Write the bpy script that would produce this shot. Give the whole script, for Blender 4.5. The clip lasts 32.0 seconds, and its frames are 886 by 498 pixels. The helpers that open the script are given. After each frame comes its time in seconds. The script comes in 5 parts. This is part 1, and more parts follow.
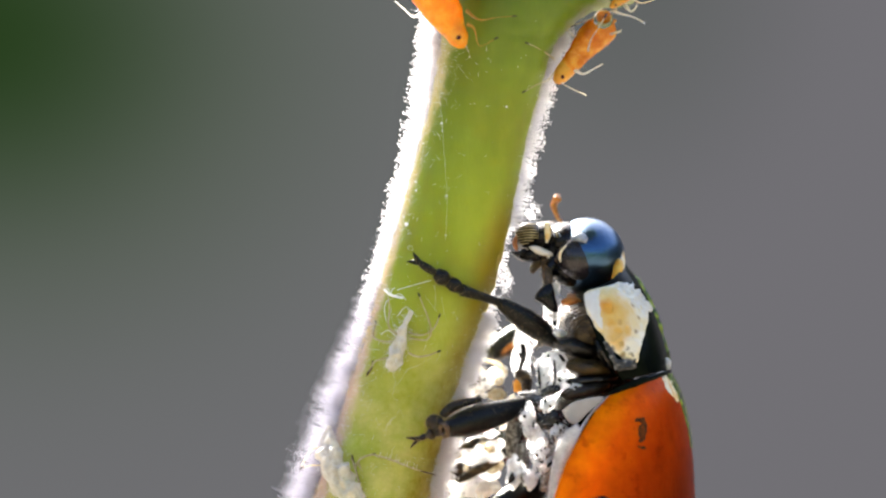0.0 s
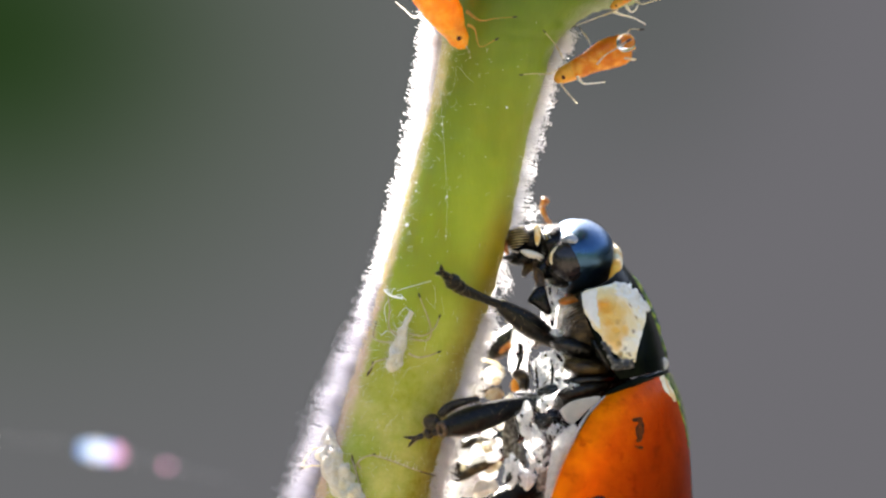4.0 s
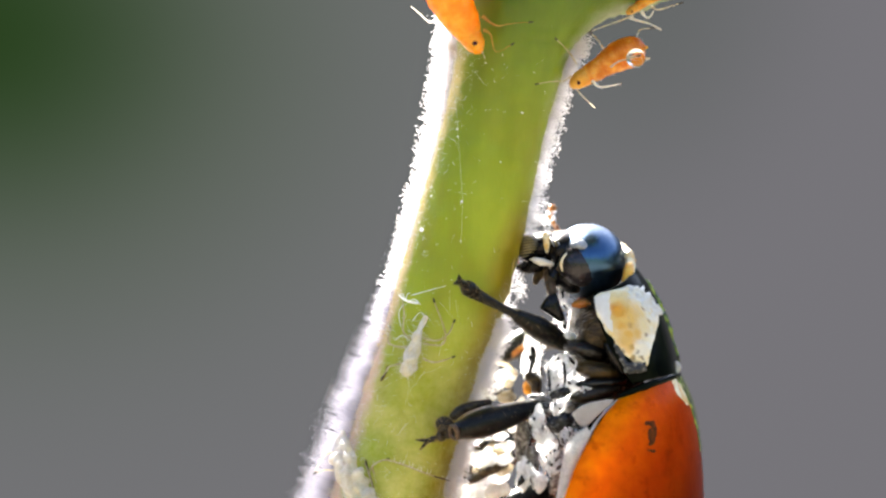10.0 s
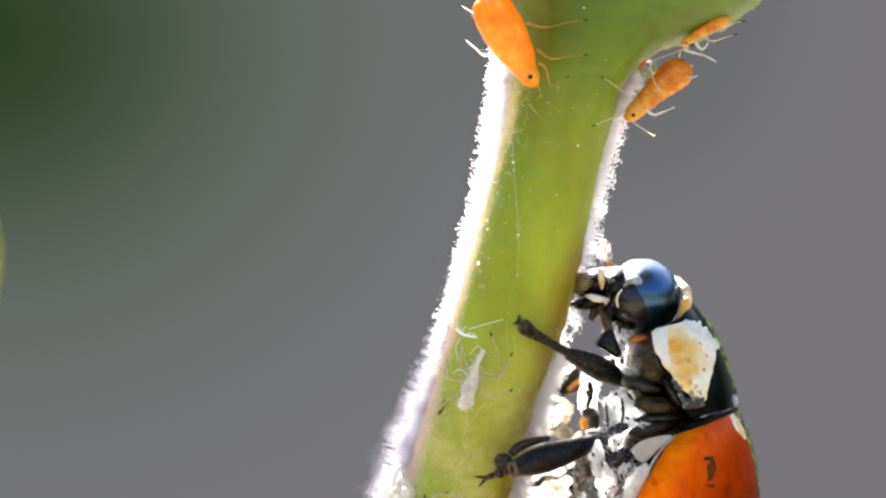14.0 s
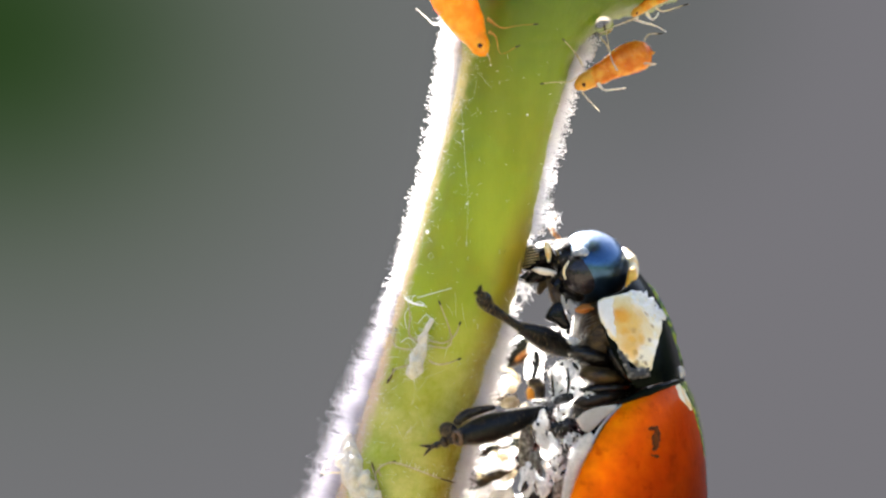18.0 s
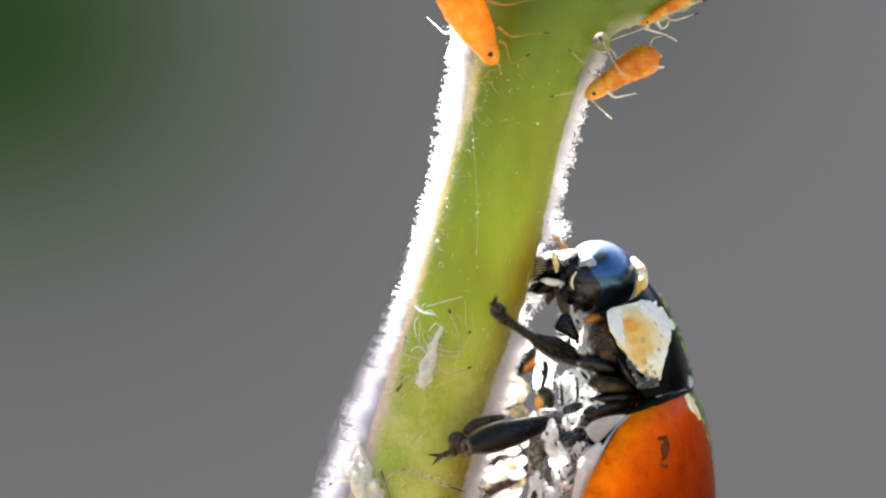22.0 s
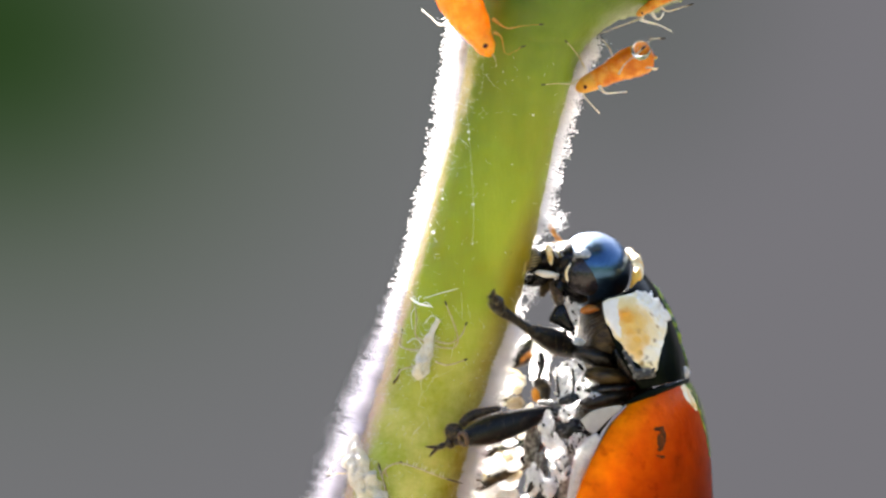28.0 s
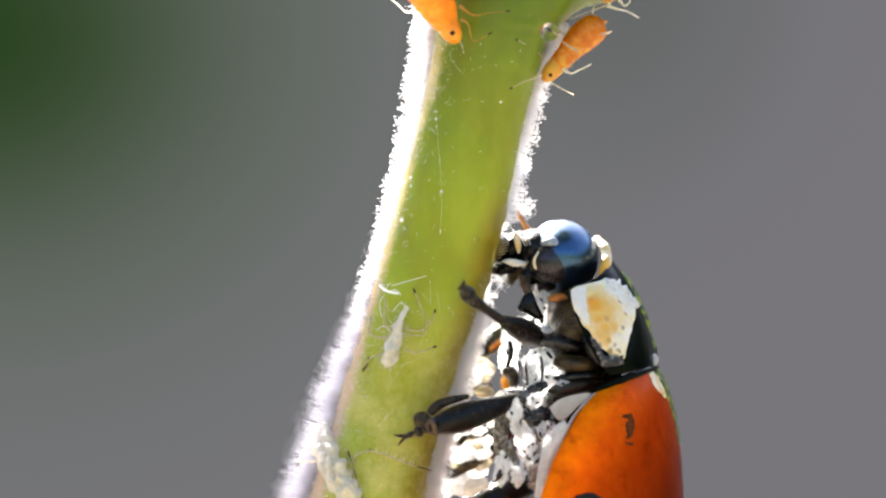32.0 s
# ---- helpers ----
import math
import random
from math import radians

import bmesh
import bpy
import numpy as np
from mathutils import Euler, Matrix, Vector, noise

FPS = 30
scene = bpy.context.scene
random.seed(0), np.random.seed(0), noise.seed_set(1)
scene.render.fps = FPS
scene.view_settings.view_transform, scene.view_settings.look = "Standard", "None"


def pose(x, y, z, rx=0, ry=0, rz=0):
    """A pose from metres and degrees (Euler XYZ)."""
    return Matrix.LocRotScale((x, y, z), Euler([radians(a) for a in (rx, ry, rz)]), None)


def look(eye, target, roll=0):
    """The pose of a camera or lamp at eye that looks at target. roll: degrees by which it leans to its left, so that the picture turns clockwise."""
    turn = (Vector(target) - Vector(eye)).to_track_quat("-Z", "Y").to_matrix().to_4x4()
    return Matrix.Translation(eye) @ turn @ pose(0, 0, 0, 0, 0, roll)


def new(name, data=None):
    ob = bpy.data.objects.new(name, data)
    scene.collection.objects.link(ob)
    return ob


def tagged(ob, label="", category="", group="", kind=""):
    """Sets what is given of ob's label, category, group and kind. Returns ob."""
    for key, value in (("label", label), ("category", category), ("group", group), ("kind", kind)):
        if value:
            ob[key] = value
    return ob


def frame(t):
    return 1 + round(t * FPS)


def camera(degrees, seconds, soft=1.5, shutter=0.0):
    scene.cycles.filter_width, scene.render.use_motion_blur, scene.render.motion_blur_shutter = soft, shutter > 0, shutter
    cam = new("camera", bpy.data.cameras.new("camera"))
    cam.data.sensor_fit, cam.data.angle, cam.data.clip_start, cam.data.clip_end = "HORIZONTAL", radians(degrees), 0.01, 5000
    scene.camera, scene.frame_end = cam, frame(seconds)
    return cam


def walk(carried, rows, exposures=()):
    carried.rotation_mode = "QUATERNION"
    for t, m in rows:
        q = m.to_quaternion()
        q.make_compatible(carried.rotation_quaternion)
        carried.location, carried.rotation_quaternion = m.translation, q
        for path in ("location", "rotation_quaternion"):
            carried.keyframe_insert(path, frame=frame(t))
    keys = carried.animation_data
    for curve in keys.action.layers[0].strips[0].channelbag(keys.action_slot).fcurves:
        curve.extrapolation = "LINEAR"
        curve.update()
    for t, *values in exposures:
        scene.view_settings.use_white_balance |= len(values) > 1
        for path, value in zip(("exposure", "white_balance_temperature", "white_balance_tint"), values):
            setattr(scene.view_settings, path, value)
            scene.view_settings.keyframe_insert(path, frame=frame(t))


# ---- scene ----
# A ladybird climbing a downy stem among aphids, at true size: the plan is in millimetres.
MM = 0.001
EYE = -0.0597  # the lens stands 6 cm from the stem
cam = camera(10.0, 32.0, 2.25, 0.5)
cam.data.dof.use_dof = True
cam.data.dof.focus_distance = 0.0592
cam.data.dof.aperture_fstop = 135.0
walk(cam, [
    (0.0, pose(0.000134, EYE, -0.000052, 90, 0.32, 0)),
    (0.5, pose(0.000166, EYE, -0.000068, 90, 0.28, 0)),
    (1.0, pose(0.000182, EYE, -0.000076, 90, 0.24, 0)),
    (1.5, pose(0.000199, EYE, -0.000084, 90, 0.24, 0)),
    (2.0, pose(0.000202, EYE, -0.000081, 90, 0.24, 0)),
    (2.5, pose(0.000194, EYE, -0.000073, 90, 0.24, 0)),
    (3.0, pose(0.000184, EYE, -0.000071, 90, 0.24, 0)),
    (3.5, pose(0.000149, EYE, -0.000050, 90, 0.24, 0)),
    (5.5, pose(0.000118, EYE, -0.000040, 90, 0.24, 0)),
    (6.0, pose(0.000112, EYE, -0.000041, 90, 0.14, 0)),
    (6.5, pose(0.000071, EYE, -0.000020, 90, 0.14, 0)),
    (7.0, pose(0.000051, EYE, -0.000020, 90, 0.13, 0)),
    (7.5, pose(0.000010, EYE, 0.000011, 90, 0.13, 0)),
    (8.0, pose(0.000010, EYE, 0.000008, 90, 0.13, 0)),
    (8.5, pose(0.000030, EYE, 0.000000, 90, 0.02, 0)),
    (9.0, pose(-0.000000, EYE, 0.000000, 90, 0.00, 0)),
    (9.5, pose(-0.000010, EYE, 0.000008, 90, -0.00, 0)),
    (10.0, pose(-0.000041, EYE, 0.000013, 90, -0.00, 0)),
    (10.5, pose(0.000021, EYE, -0.000013, 90, -0.00, 0)),
    (11.0, pose(0.000021, EYE, -0.000023, 90, -0.00, 0)),
    (11.5, pose(0.000031, EYE, -0.000012, 90, 0.12, 0)),
    (12.0, pose(0.000092, EYE, -0.000043, 90, 0.12, 0)),
    (12.5, pose(0.000072, EYE, -0.000022, 90, 0.13, 0)),
    (13.0, pose(-0.000057, EYE, 0.000050, 90, 0.17, 0)),
    (13.5, pose(-0.000477, EYE, 0.000258, 90, 0.17, 0)),
    (14.0, pose(-0.000699, EYE, 0.000410, 90, 0.48, 0)),
    (14.5, pose(-0.000339, EYE, 0.000244, 90, 0.17, 0)),
    (16.5, pose(-0.000098, EYE, 0.000078, 90, 0.21, 0)),
    (17.0, pose(-0.000011, EYE, -0.000010, 90, 0.04, 0)),
    (17.5, pose(-0.000001, EYE, -0.000012, 90, 0.16, 0)),
    (18.0, pose(-0.000107, EYE, 0.000040, 90, 0.16, 0)),
    (18.5, pose(-0.000184, EYE, 0.000097, 90, 0.03, 0)),
    (19.0, pose(-0.000156, EYE, 0.000100, 90, 0.03, 0)),
    (19.5, pose(-0.000115, EYE, 0.000064, 90, 0.03, 0)),
    (20.0, pose(-0.000278, EYE, 0.000151, 90, 0.03, 0)),
    (20.5, pose(-0.000248, EYE, 0.000143, 90, 0.03, 0)),
    (21.0, pose(-0.000309, EYE, 0.000166, 90, 0.03, 0)),
    (21.5, pose(-0.000136, EYE, 0.000072, 90, 0.03, 0)),
    (22.0, pose(-0.000223, EYE, 0.000141, 90, 0.03, 0)),
    (22.5, pose(-0.000176, EYE, 0.000100, 90, 0.03, 0)),
    (23.0, pose(-0.000315, EYE, 0.000154, 90, 0.08, 0)),
    (23.5, pose(-0.000662, EYE, 0.000351, 90, 0.08, 0)),
    (24.0, pose(-0.000546, EYE, 0.000304, 90, 0.20, 0)),
    (24.5, pose(-0.000286, EYE, 0.000175, 90, 0.32, 0)),
    (26.5, pose(-0.000497, EYE, 0.000255, 90, 0.32, 0)),
    (27.0, pose(-0.000943, EYE, 0.000542, 90, 0.25, 0)),
    (27.5, pose(-0.000798, EYE, 0.000400, 90, 0.25, 0)),
    (28.0, pose(-0.000177, EYE, 0.000046, 90, 0.32, 0)),
    (28.5, pose(-0.000064, EYE, 0.000045, 90, 0.58, 0)),
    (29.0, pose(0.000029, EYE, -0.000009, 90, 0.61, 0)),
    (29.5, pose(0.000050, EYE, -0.000015, 90, 0.61, 0)),
    (30.0, pose(0.000126, EYE, -0.000064, 90, 0.61, 0)),
    (30.5, pose(0.000129, EYE, -0.000064, 90, 0.58, 0)),
    (31.0, pose(0.000143, EYE, -0.000082, 90, 0.61, 0)),
    (31.5, pose(0.000190, EYE, -0.000088, 90, 0.57, 0)),
    (32.0, pose(0.000191, EYE, -0.000105, 90, 0.64, 0)),
], [(0, 2.76), (2, 2.69), (3.5, 2.68), (6, 2.75), (8, 2.78), (11, 2.92), (32, 2.93)])

# ---- daylight: a high sun behind the plant, open sky round about ----
SUN_AZ, SUN_EL = -17.0, 33.0  # degrees from straight behind the plant towards the left, and above the ground
world = bpy.data.worlds.new("sky")
scene.world = world
world.use_nodes = True
wt = world.node_tree
sky = wt.nodes.new("ShaderNodeTexSky")
sky.sky_type, sky.sun_disc = "NISHITA", False
sky.dust_density, sky.air_density = 2.5, 0.8
sky.sun_elevation, sky.sun_rotation = radians(SUN_EL), radians(SUN_AZ)
wt.nodes["Background"].inputs["Strength"].default_value = 0.072
wt.links.new(sky.outputs[0], wt.nodes["Background"].inputs["Color"])
sun = new("sun", bpy.data.lights.new("sun", "SUN"))
sun.data.energy, sun.data.angle, sun.data.color = 5.0, radians(0.5), (1.0, 0.94, 0.84)
az, el = radians(SUN_AZ), radians(SUN_EL)
sun.matrix_basis = look((math.sin(az) * math.cos(el), math.cos(az) * math.cos(el), math.sin(el)), (0, 0, 0))


# ---- materials ----
def paint(name, colors, rough=0.5, grain=0.1, metal=0.0, bump=0.0, fine=0.02, sss=0.0, radius=(1, 1, 1), reach=0.1,
          sheen=0.0, glow_through=0.0, see_through=0.0, coat=0.0, stretch=(1, 1, 1), spread=(0.35, 0.65), specular=0.5):
    """A surface of two or three colours blended by noise; grain, fine, bump and reach are millimetres."""
    m = bpy.data.materials.new(name)
    m.use_nodes = True
    nt = m.node_tree
    bs = nt.nodes["Principled BSDF"]
    co = nt.nodes.new("ShaderNodeTexCoord")
    mp = nt.nodes.new("ShaderNodeMapping")
    mp.inputs["Scale"].default_value = stretch
    nt.links.new(co.outputs["Object"], mp.inputs["Vector"])
    n1 = nt.nodes.new("ShaderNodeTexNoise")
    n1.inputs["Scale"].default_value = 1 / (grain * MM)
    n1.inputs["Detail"].default_value = 5
    n1.inputs["Roughness"].default_value = 0.6
    nt.links.new(mp.outputs[0], n1.inputs["Vector"])
    ramp = nt.nodes.new("ShaderNodeValToRGB")
    while len(ramp.color_ramp.elements) < len(colors):
        ramp.color_ramp.elements.new(0.5)
    for k, c in enumerate(colors):
        e = ramp.color_ramp.elements[k]
        e.position = spread[0] + (spread[1] - spread[0]) * k / max(1, len(colors) - 1)
        e.color = (*c, 1)
    nt.links.new(n1.outputs["Fac"], ramp.inputs["Fac"])
    nt.links.new(ramp.outputs["Color"], bs.inputs["Base Color"])
    n2 = nt.nodes.new("ShaderNodeTexNoise")
    n2.inputs["Scale"].default_value = 1 / (fine * MM)
    n2.inputs["Detail"].default_value = 3
    nt.links.new(mp.outputs[0], n2.inputs["Vector"])
    rr = nt.nodes.new("ShaderNodeMapRange")
    rr.inputs["To Min"].default_value = max(0.02, rough * 0.75)
    rr.inputs["To Max"].default_value = min(1, rough * 1.3)
    nt.links.new(n2.outputs["Fac"], rr.inputs["Value"])
    nt.links.new(rr.outputs[0], bs.inputs["Roughness"])
    bs.inputs["Metallic"].default_value = metal
    bs.inputs["Specular IOR Level"].default_value = specular
    if bump:
        b = nt.nodes.new("ShaderNodeBump")
        b.inputs["Distance"].default_value = bump * MM
        b.inputs["Strength"].default_value = 1.0
        nt.links.new(n2.outputs["Fac"], b.inputs["Height"])
        nt.links.new(b.outputs[0], bs.inputs["Normal"])
    if sss:
        bs.inputs["Subsurface Weight"].default_value = sss
        bs.inputs["Subsurface Radius"].default_value = radius
        bs.inputs["Subsurface Scale"].default_value = reach * MM
    bs.inputs["Sheen Weight"].default_value = sheen
    bs.inputs["Coat Weight"].default_value = coat
    bs.inputs["Coat Roughness"].default_value = 0.08
    if glow_through:
        tr = nt.nodes.new("ShaderNodeBsdfTranslucent")
        nt.links.new(ramp.outputs["Color"], tr.inputs["Color"])
        mx = nt.nodes.new("ShaderNodeMixShader")
        mx.inputs[0].default_value = glow_through
        nt.links.new(bs.outputs[0], mx.inputs[1])
        nt.links.new(tr.outputs[0], mx.inputs[2])
        last = mx
        if see_through:
            tp, last = nt.nodes.new("ShaderNodeBsdfTransparent"), nt.nodes.new("ShaderNodeMixShader")
            last.inputs[0].default_value = see_through
            nt.links.new(mx.outputs[0], last.inputs[1])
            nt.links.new(tp.outputs[0], last.inputs[2])
        nt.links.new(last.outputs[0], nt.nodes["Material Output"].inputs["Surface"])
    return m


def clear(name, color, ior, rough=0.0):
    m = bpy.data.materials.new(name)
    m.use_nodes = True
    bs = m.node_tree.nodes["Principled BSDF"]
    bs.inputs["Base Color"].default_value = (*color, 1)
    bs.inputs["Transmission Weight"].default_value = 1
    bs.inputs["IOR"].default_value = ior
    bs.inputs["Roughness"].default_value = rough
    return m


GREEN = paint("stem_green", [(0.265, 0.290, 0.012), (0.292, 0.366, 0.014), (0.362, 0.438, 0.026)], 0.42, 0.8, bump=0.006, fine=0.05,
              sss=0.8, radius=(1.0, 0.95, 0.12), reach=0.75, stretch=(1, 1, 0.35), spread=(0.30, 0.66), specular=0.35)
DOWN = paint("white_down", [(0.88, 0.88, 0.92), (0.95, 0.94, 0.97)], 0.4, 0.2, glow_through=0.62, see_through=0.52)
BLACK = paint("black_chitin", [(0.003, 0.003, 0.004), (0.008, 0.007, 0.008)], 0.2, 0.15, bump=0.003, fine=0.025, specular=0.2)
# blue of the reflected sky is tinted into base colour and gloss
HEADBLACK = paint("black_chitin_tinted_sky_blue", [(0.003, 0.005, 0.010), (0.005, 0.009, 0.018)], 0.29, 0.1, bump=0.0012, fine=0.018, specular=0.8)
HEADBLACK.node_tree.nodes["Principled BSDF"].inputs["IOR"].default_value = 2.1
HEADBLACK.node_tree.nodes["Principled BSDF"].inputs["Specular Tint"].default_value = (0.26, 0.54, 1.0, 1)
SHIELD = paint("glossy_black_shield", [(0.002, 0.003, 0.003), (0.005, 0.007, 0.004)], 0.2, 0.2, bump=0.003, fine=0.03, specular=0.02)
LEGBLACK = paint("ribbed_black_chitin", [(0.0015, 0.0012, 0.001), (0.006, 0.005, 0.004)], 0.3, 0.05, bump=0.006, fine=0.022, specular=0.25)
BELLY = paint("glossy_black_belly_chitin", [(0.002, 0.0016, 0.0015), (0.007, 0.005, 0.004), (0.02, 0.015, 0.011)], 0.2, 0.15, bump=0.03, fine=0.045,
              specular=0.5, spread=(0.40, 0.70))
# white that stands in for sun glints on wet black chitin
GLARE = paint("white_glint_paint", [(0.05, 0.045, 0.04), (0.78, 0.78, 0.79), (0.94, 0.94, 0.95), (0.96, 0.96, 0.97)], 0.14, 0.09, bump=0.02, fine=0.04, specular=1.0,
                 spread=(0.35, 0.46), glow_through=0.72)
# black chitin with the green of reflected foliage painted in
SEAM = paint("black_chitin_green_reflection", [(0.005, 0.008, 0.003), (0.09, 0.15, 0.012), (0.34, 0.42, 0.04)], 0.2, 0.12, bump=0.006, fine=0.04, specular=0.5, spread=(0.38, 0.64))
BLOT = paint("dark_scar", [(0.035, 0.010, 0.001), (0.12, 0.030, 0.003)], 0.6, 0.06, specular=0.1)
SIDEGREY = paint("pale_grey_side_plate", [(0.62, 0.60, 0.58), (0.74, 0.72, 0.70)], 0.5, 0.14, bump=0.001, fine=0.04, specular=0.3, glow_through=0.45)
PURE = paint("white_lining_and_glint", [(0.72, 0.71, 0.70), (0.95, 0.95, 0.95)], 0.2, 0.07, bump=0.02, fine=0.035, specular=0.9, glow_through=0.6)
GREYFUR = paint("grey_brown_furred_chitin", [(0.03, 0.024, 0.018), (0.16, 0.14, 0.12), (0.50, 0.48, 0.45)], 0.5, 0.06, bump=0.03, fine=0.025, spread=(0.36, 0.66))
UMBER = paint("brown_wrinkled_chitin", [(0.010, 0.006, 0.003), (0.042, 0.025, 0.008), (0.09, 0.056, 0.017)], 0.3, 0.14, bump=0.03, fine=0.06, specular=0.35, stretch=(1, 1, 2.2))
DARKBELLY = paint("wrinkled_dark_chitin", [(0.003, 0.002, 0.0015), (0.012, 0.008, 0.006), (0.035, 0.024, 0.016)], 0.3, 0.12, bump=0.02, fine=0.06, specular=0.3)
EYEMAT = paint("eye", [(0.010, 0.009, 0.014), (0.020, 0.016, 0.022)], 0.26, 0.05, bump=0.0015, fine=0.010, specular=0.5)
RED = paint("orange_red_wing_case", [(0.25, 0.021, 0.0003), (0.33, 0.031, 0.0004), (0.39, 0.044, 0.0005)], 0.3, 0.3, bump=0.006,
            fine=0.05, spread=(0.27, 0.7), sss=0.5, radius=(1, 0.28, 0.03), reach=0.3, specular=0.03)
WHITE = paint("chalk_white_chitin", [(0.76, 0.70, 0.63), (0.83, 0.78, 0.73)], 0.35, 0.1, bump=0.004, fine=0.05)
CHIPPED = paint("yellowed_flaking_white", [(0.80, 0.66, 0.36), (0.83, 0.75, 0.55), (0.86, 0.83, 0.76)], 0.4, 0.25, bump=0.035, fine=0.09,
                spread=(0.40, 0.61))
FLAKE = paint("bright_white_flake", [(0.80, 0.78, 0.72), (0.93, 0.93, 0.92)], 0.3, 0.08, bump=0.02, fine=0.04, glow_through=0.25)
PALEGREY = paint("grey_white_chitin", [(0.22, 0.26, 0.34), (0.46, 0.48, 0.52)], 0.35, 0.08, bump=0.01, fine=0.04)
YELLOW = paint("ochre_yellow_chitin", [(0.74, 0.33, 0.02), (0.80, 0.50, 0.08)], 0.35, 0.12, bump=0.01, fine=0.05)
ORANGE = paint("orange_stain", [(0.74, 0.25, 0.008), (0.78, 0.36, 0.03)], 0.4, 0.08, bump=0.008, fine=0.04)
SMUDGE = paint("grey_worn_chitin", [(0.008, 0.008, 0.009), (0.03, 0.03, 0.033), (0.26, 0.25, 0.23)], 0.4, 0.06, bump=0.02, fine=0.03, spread=(0.38, 0.68))
SOFTDOWN = paint("lilac_white_down", [(0.50, 0.49, 0.57), (0.65, 0.64, 0.72)], 0.5, 0.3, glow_through=0.20, see_through=0.48)
CREAM = paint("cream_collar", [(0.70, 0.40, 0.06), (0.84, 0.74, 0.52), (0.88, 0.85, 0.76)], 0.35, 0.18, bump=0.012, fine=0.05)
AMBER = paint("amber_membrane", [(0.30, 0.09, 0.010), (0.50, 0.18, 0.02)], 0.4, 0.1, sss=0.4, reach=0.05)
BROWN = paint("brown_mouthpart", [(0.02, 0.010, 0.005), (0.13, 0.07, 0.03)], 0.5, 0.06, bump=0.008, fine=0.02)
APHID = paint("orange_aphid_skin", [(0.60, 0.17, 0.008), (0.69, 0.25, 0.014), (0.82, 0.45, 0.06)], 0.18, 0.16, bump=0.012, fine=0.045,
              sss=0.7, radius=(1, 0.42, 0.07), reach=0.16, spread=(0.34, 0.66), specular=0.5, glow_through=0.34)
APHIDPALE = paint("bright_orange_aphid_skin", [(0.80, 0.25, 0.005), (0.88, 0.36, 0.010), (0.94, 0.54, 0.04)], 0.2, 0.22, bump=0.012, fine=0.05,
                  sss=0.8, radius=(1, 0.5, 0.08), reach=0.25, spread=(0.3, 0.7), specular=0.5, glow_through=0.3)
APHIDHEAD = paint("honey_aphid_skin", [(0.56, 0.24, 0.02), (0.66, 0.36, 0.05)], 0.28, 0.15, sss=0.7, radius=(1, 0.55, 0.12), reach=0.12, specular=0.35)
EYERED = paint("aphid_eye", [(0.03, 0.004, 0.002), (0.07, 0.010, 0.004)], 0.25, 0.03)
LEGCLEAR = paint("pale_aphid_leg", [(0.66, 0.54, 0.32), (0.92, 0.88, 0.76)], 0.10, 0.05, glow_through=0.55, see_through=0.40, specular=1.0)
# whiter copy of the leg colour, with the backlit glint painted in
LEGGLASS = paint("aphid_leg_glint_paint", [(0.80, 0.78, 0.70), (0.95, 0.95, 0.93)], 0.08, 0.03, bump=0.01, fine=0.02, glow_through=0.65, see_through=0.15, specular=1.0)
LEGHONEY = paint("honey_aphid_leg", [(0.62, 0.30, 0.06), (0.74, 0.46, 0.14)], 0.14, 0.08, glow_through=0.45, see_through=0.40)
DARKTIP = paint("dark_foot", [(0.012, 0.008, 0.006), (0.03, 0.02, 0.012)], 0.5, 0.05)
HUSK = paint("papery_white_husk", [(0.78, 0.72, 0.62), (0.92, 0.90, 0.86)], 0.45, 0.06, bump=0.02, fine=0.03, glow_through=0.3, see_through=0.16)
HUSKTAN = paint("tan_empty_leg", [(0.58, 0.46, 0.26), (0.80, 0.74, 0.58)], 0.4, 0.06, glow_through=0.5, see_through=0.3)
SILK = paint("silk", [(0.8, 0.82, 0.85), (0.9, 0.9, 0.92)], 0.2, 0.1, glow_through=0.3)
# see-through paints for the silk's glints, one colour each
GLINTWHITE, GLINTBLUE, GLINTPINK = (paint(n, [c, c], 0.25, 0.1, glow_through=0.6, see_through=0.74) for n, c in (
    ("silver_glint", (0.7, 0.72, 0.85)), ("blue_glint", (0.25, 0.45, 0.85)), ("pink_glint", (0.75, 0.35, 0.6))))
SCAB = paint("brown_stem_streak", [(0.26, 0.12, 0.03), (0.40, 0.30, 0.07), (0.36, 0.34, 0.04)], 0.6, 0.12, bump=0.015, fine=0.04)
STRAW = paint("straw_coloured_ridge", [(0.22, 0.17, 0.07), (0.42, 0.34, 0.16)], 0.4, 0.08)
GOLD = paint("golden_bristle", [(0.30, 0.20, 0.08), (0.55, 0.42, 0.2)], 0.3, 0.1, glow_through=0.4)
SKYBLOCK = paint("sky_block_green", [(0.020, 0.032, 0.010), (0.045, 0.060, 0.020), (0.08, 0.098, 0.04)], 0.7, 90, bump=20, fine=30)
WATER = clear("honeydew", (0.97, 0.96, 0.95), 1.27, 0.2)
LEAF = paint("sunlit_leaf", [(0.42, 0.48, 0.06), (0.6, 0.62, 0.16)], 0.5, 1.0, glow_through=0.5)
SOIL = paint("soil", [(0.16, 0.13, 0.09), (0.27, 0.22, 0.16)], 0.9, 30, bump=3, fine=8)


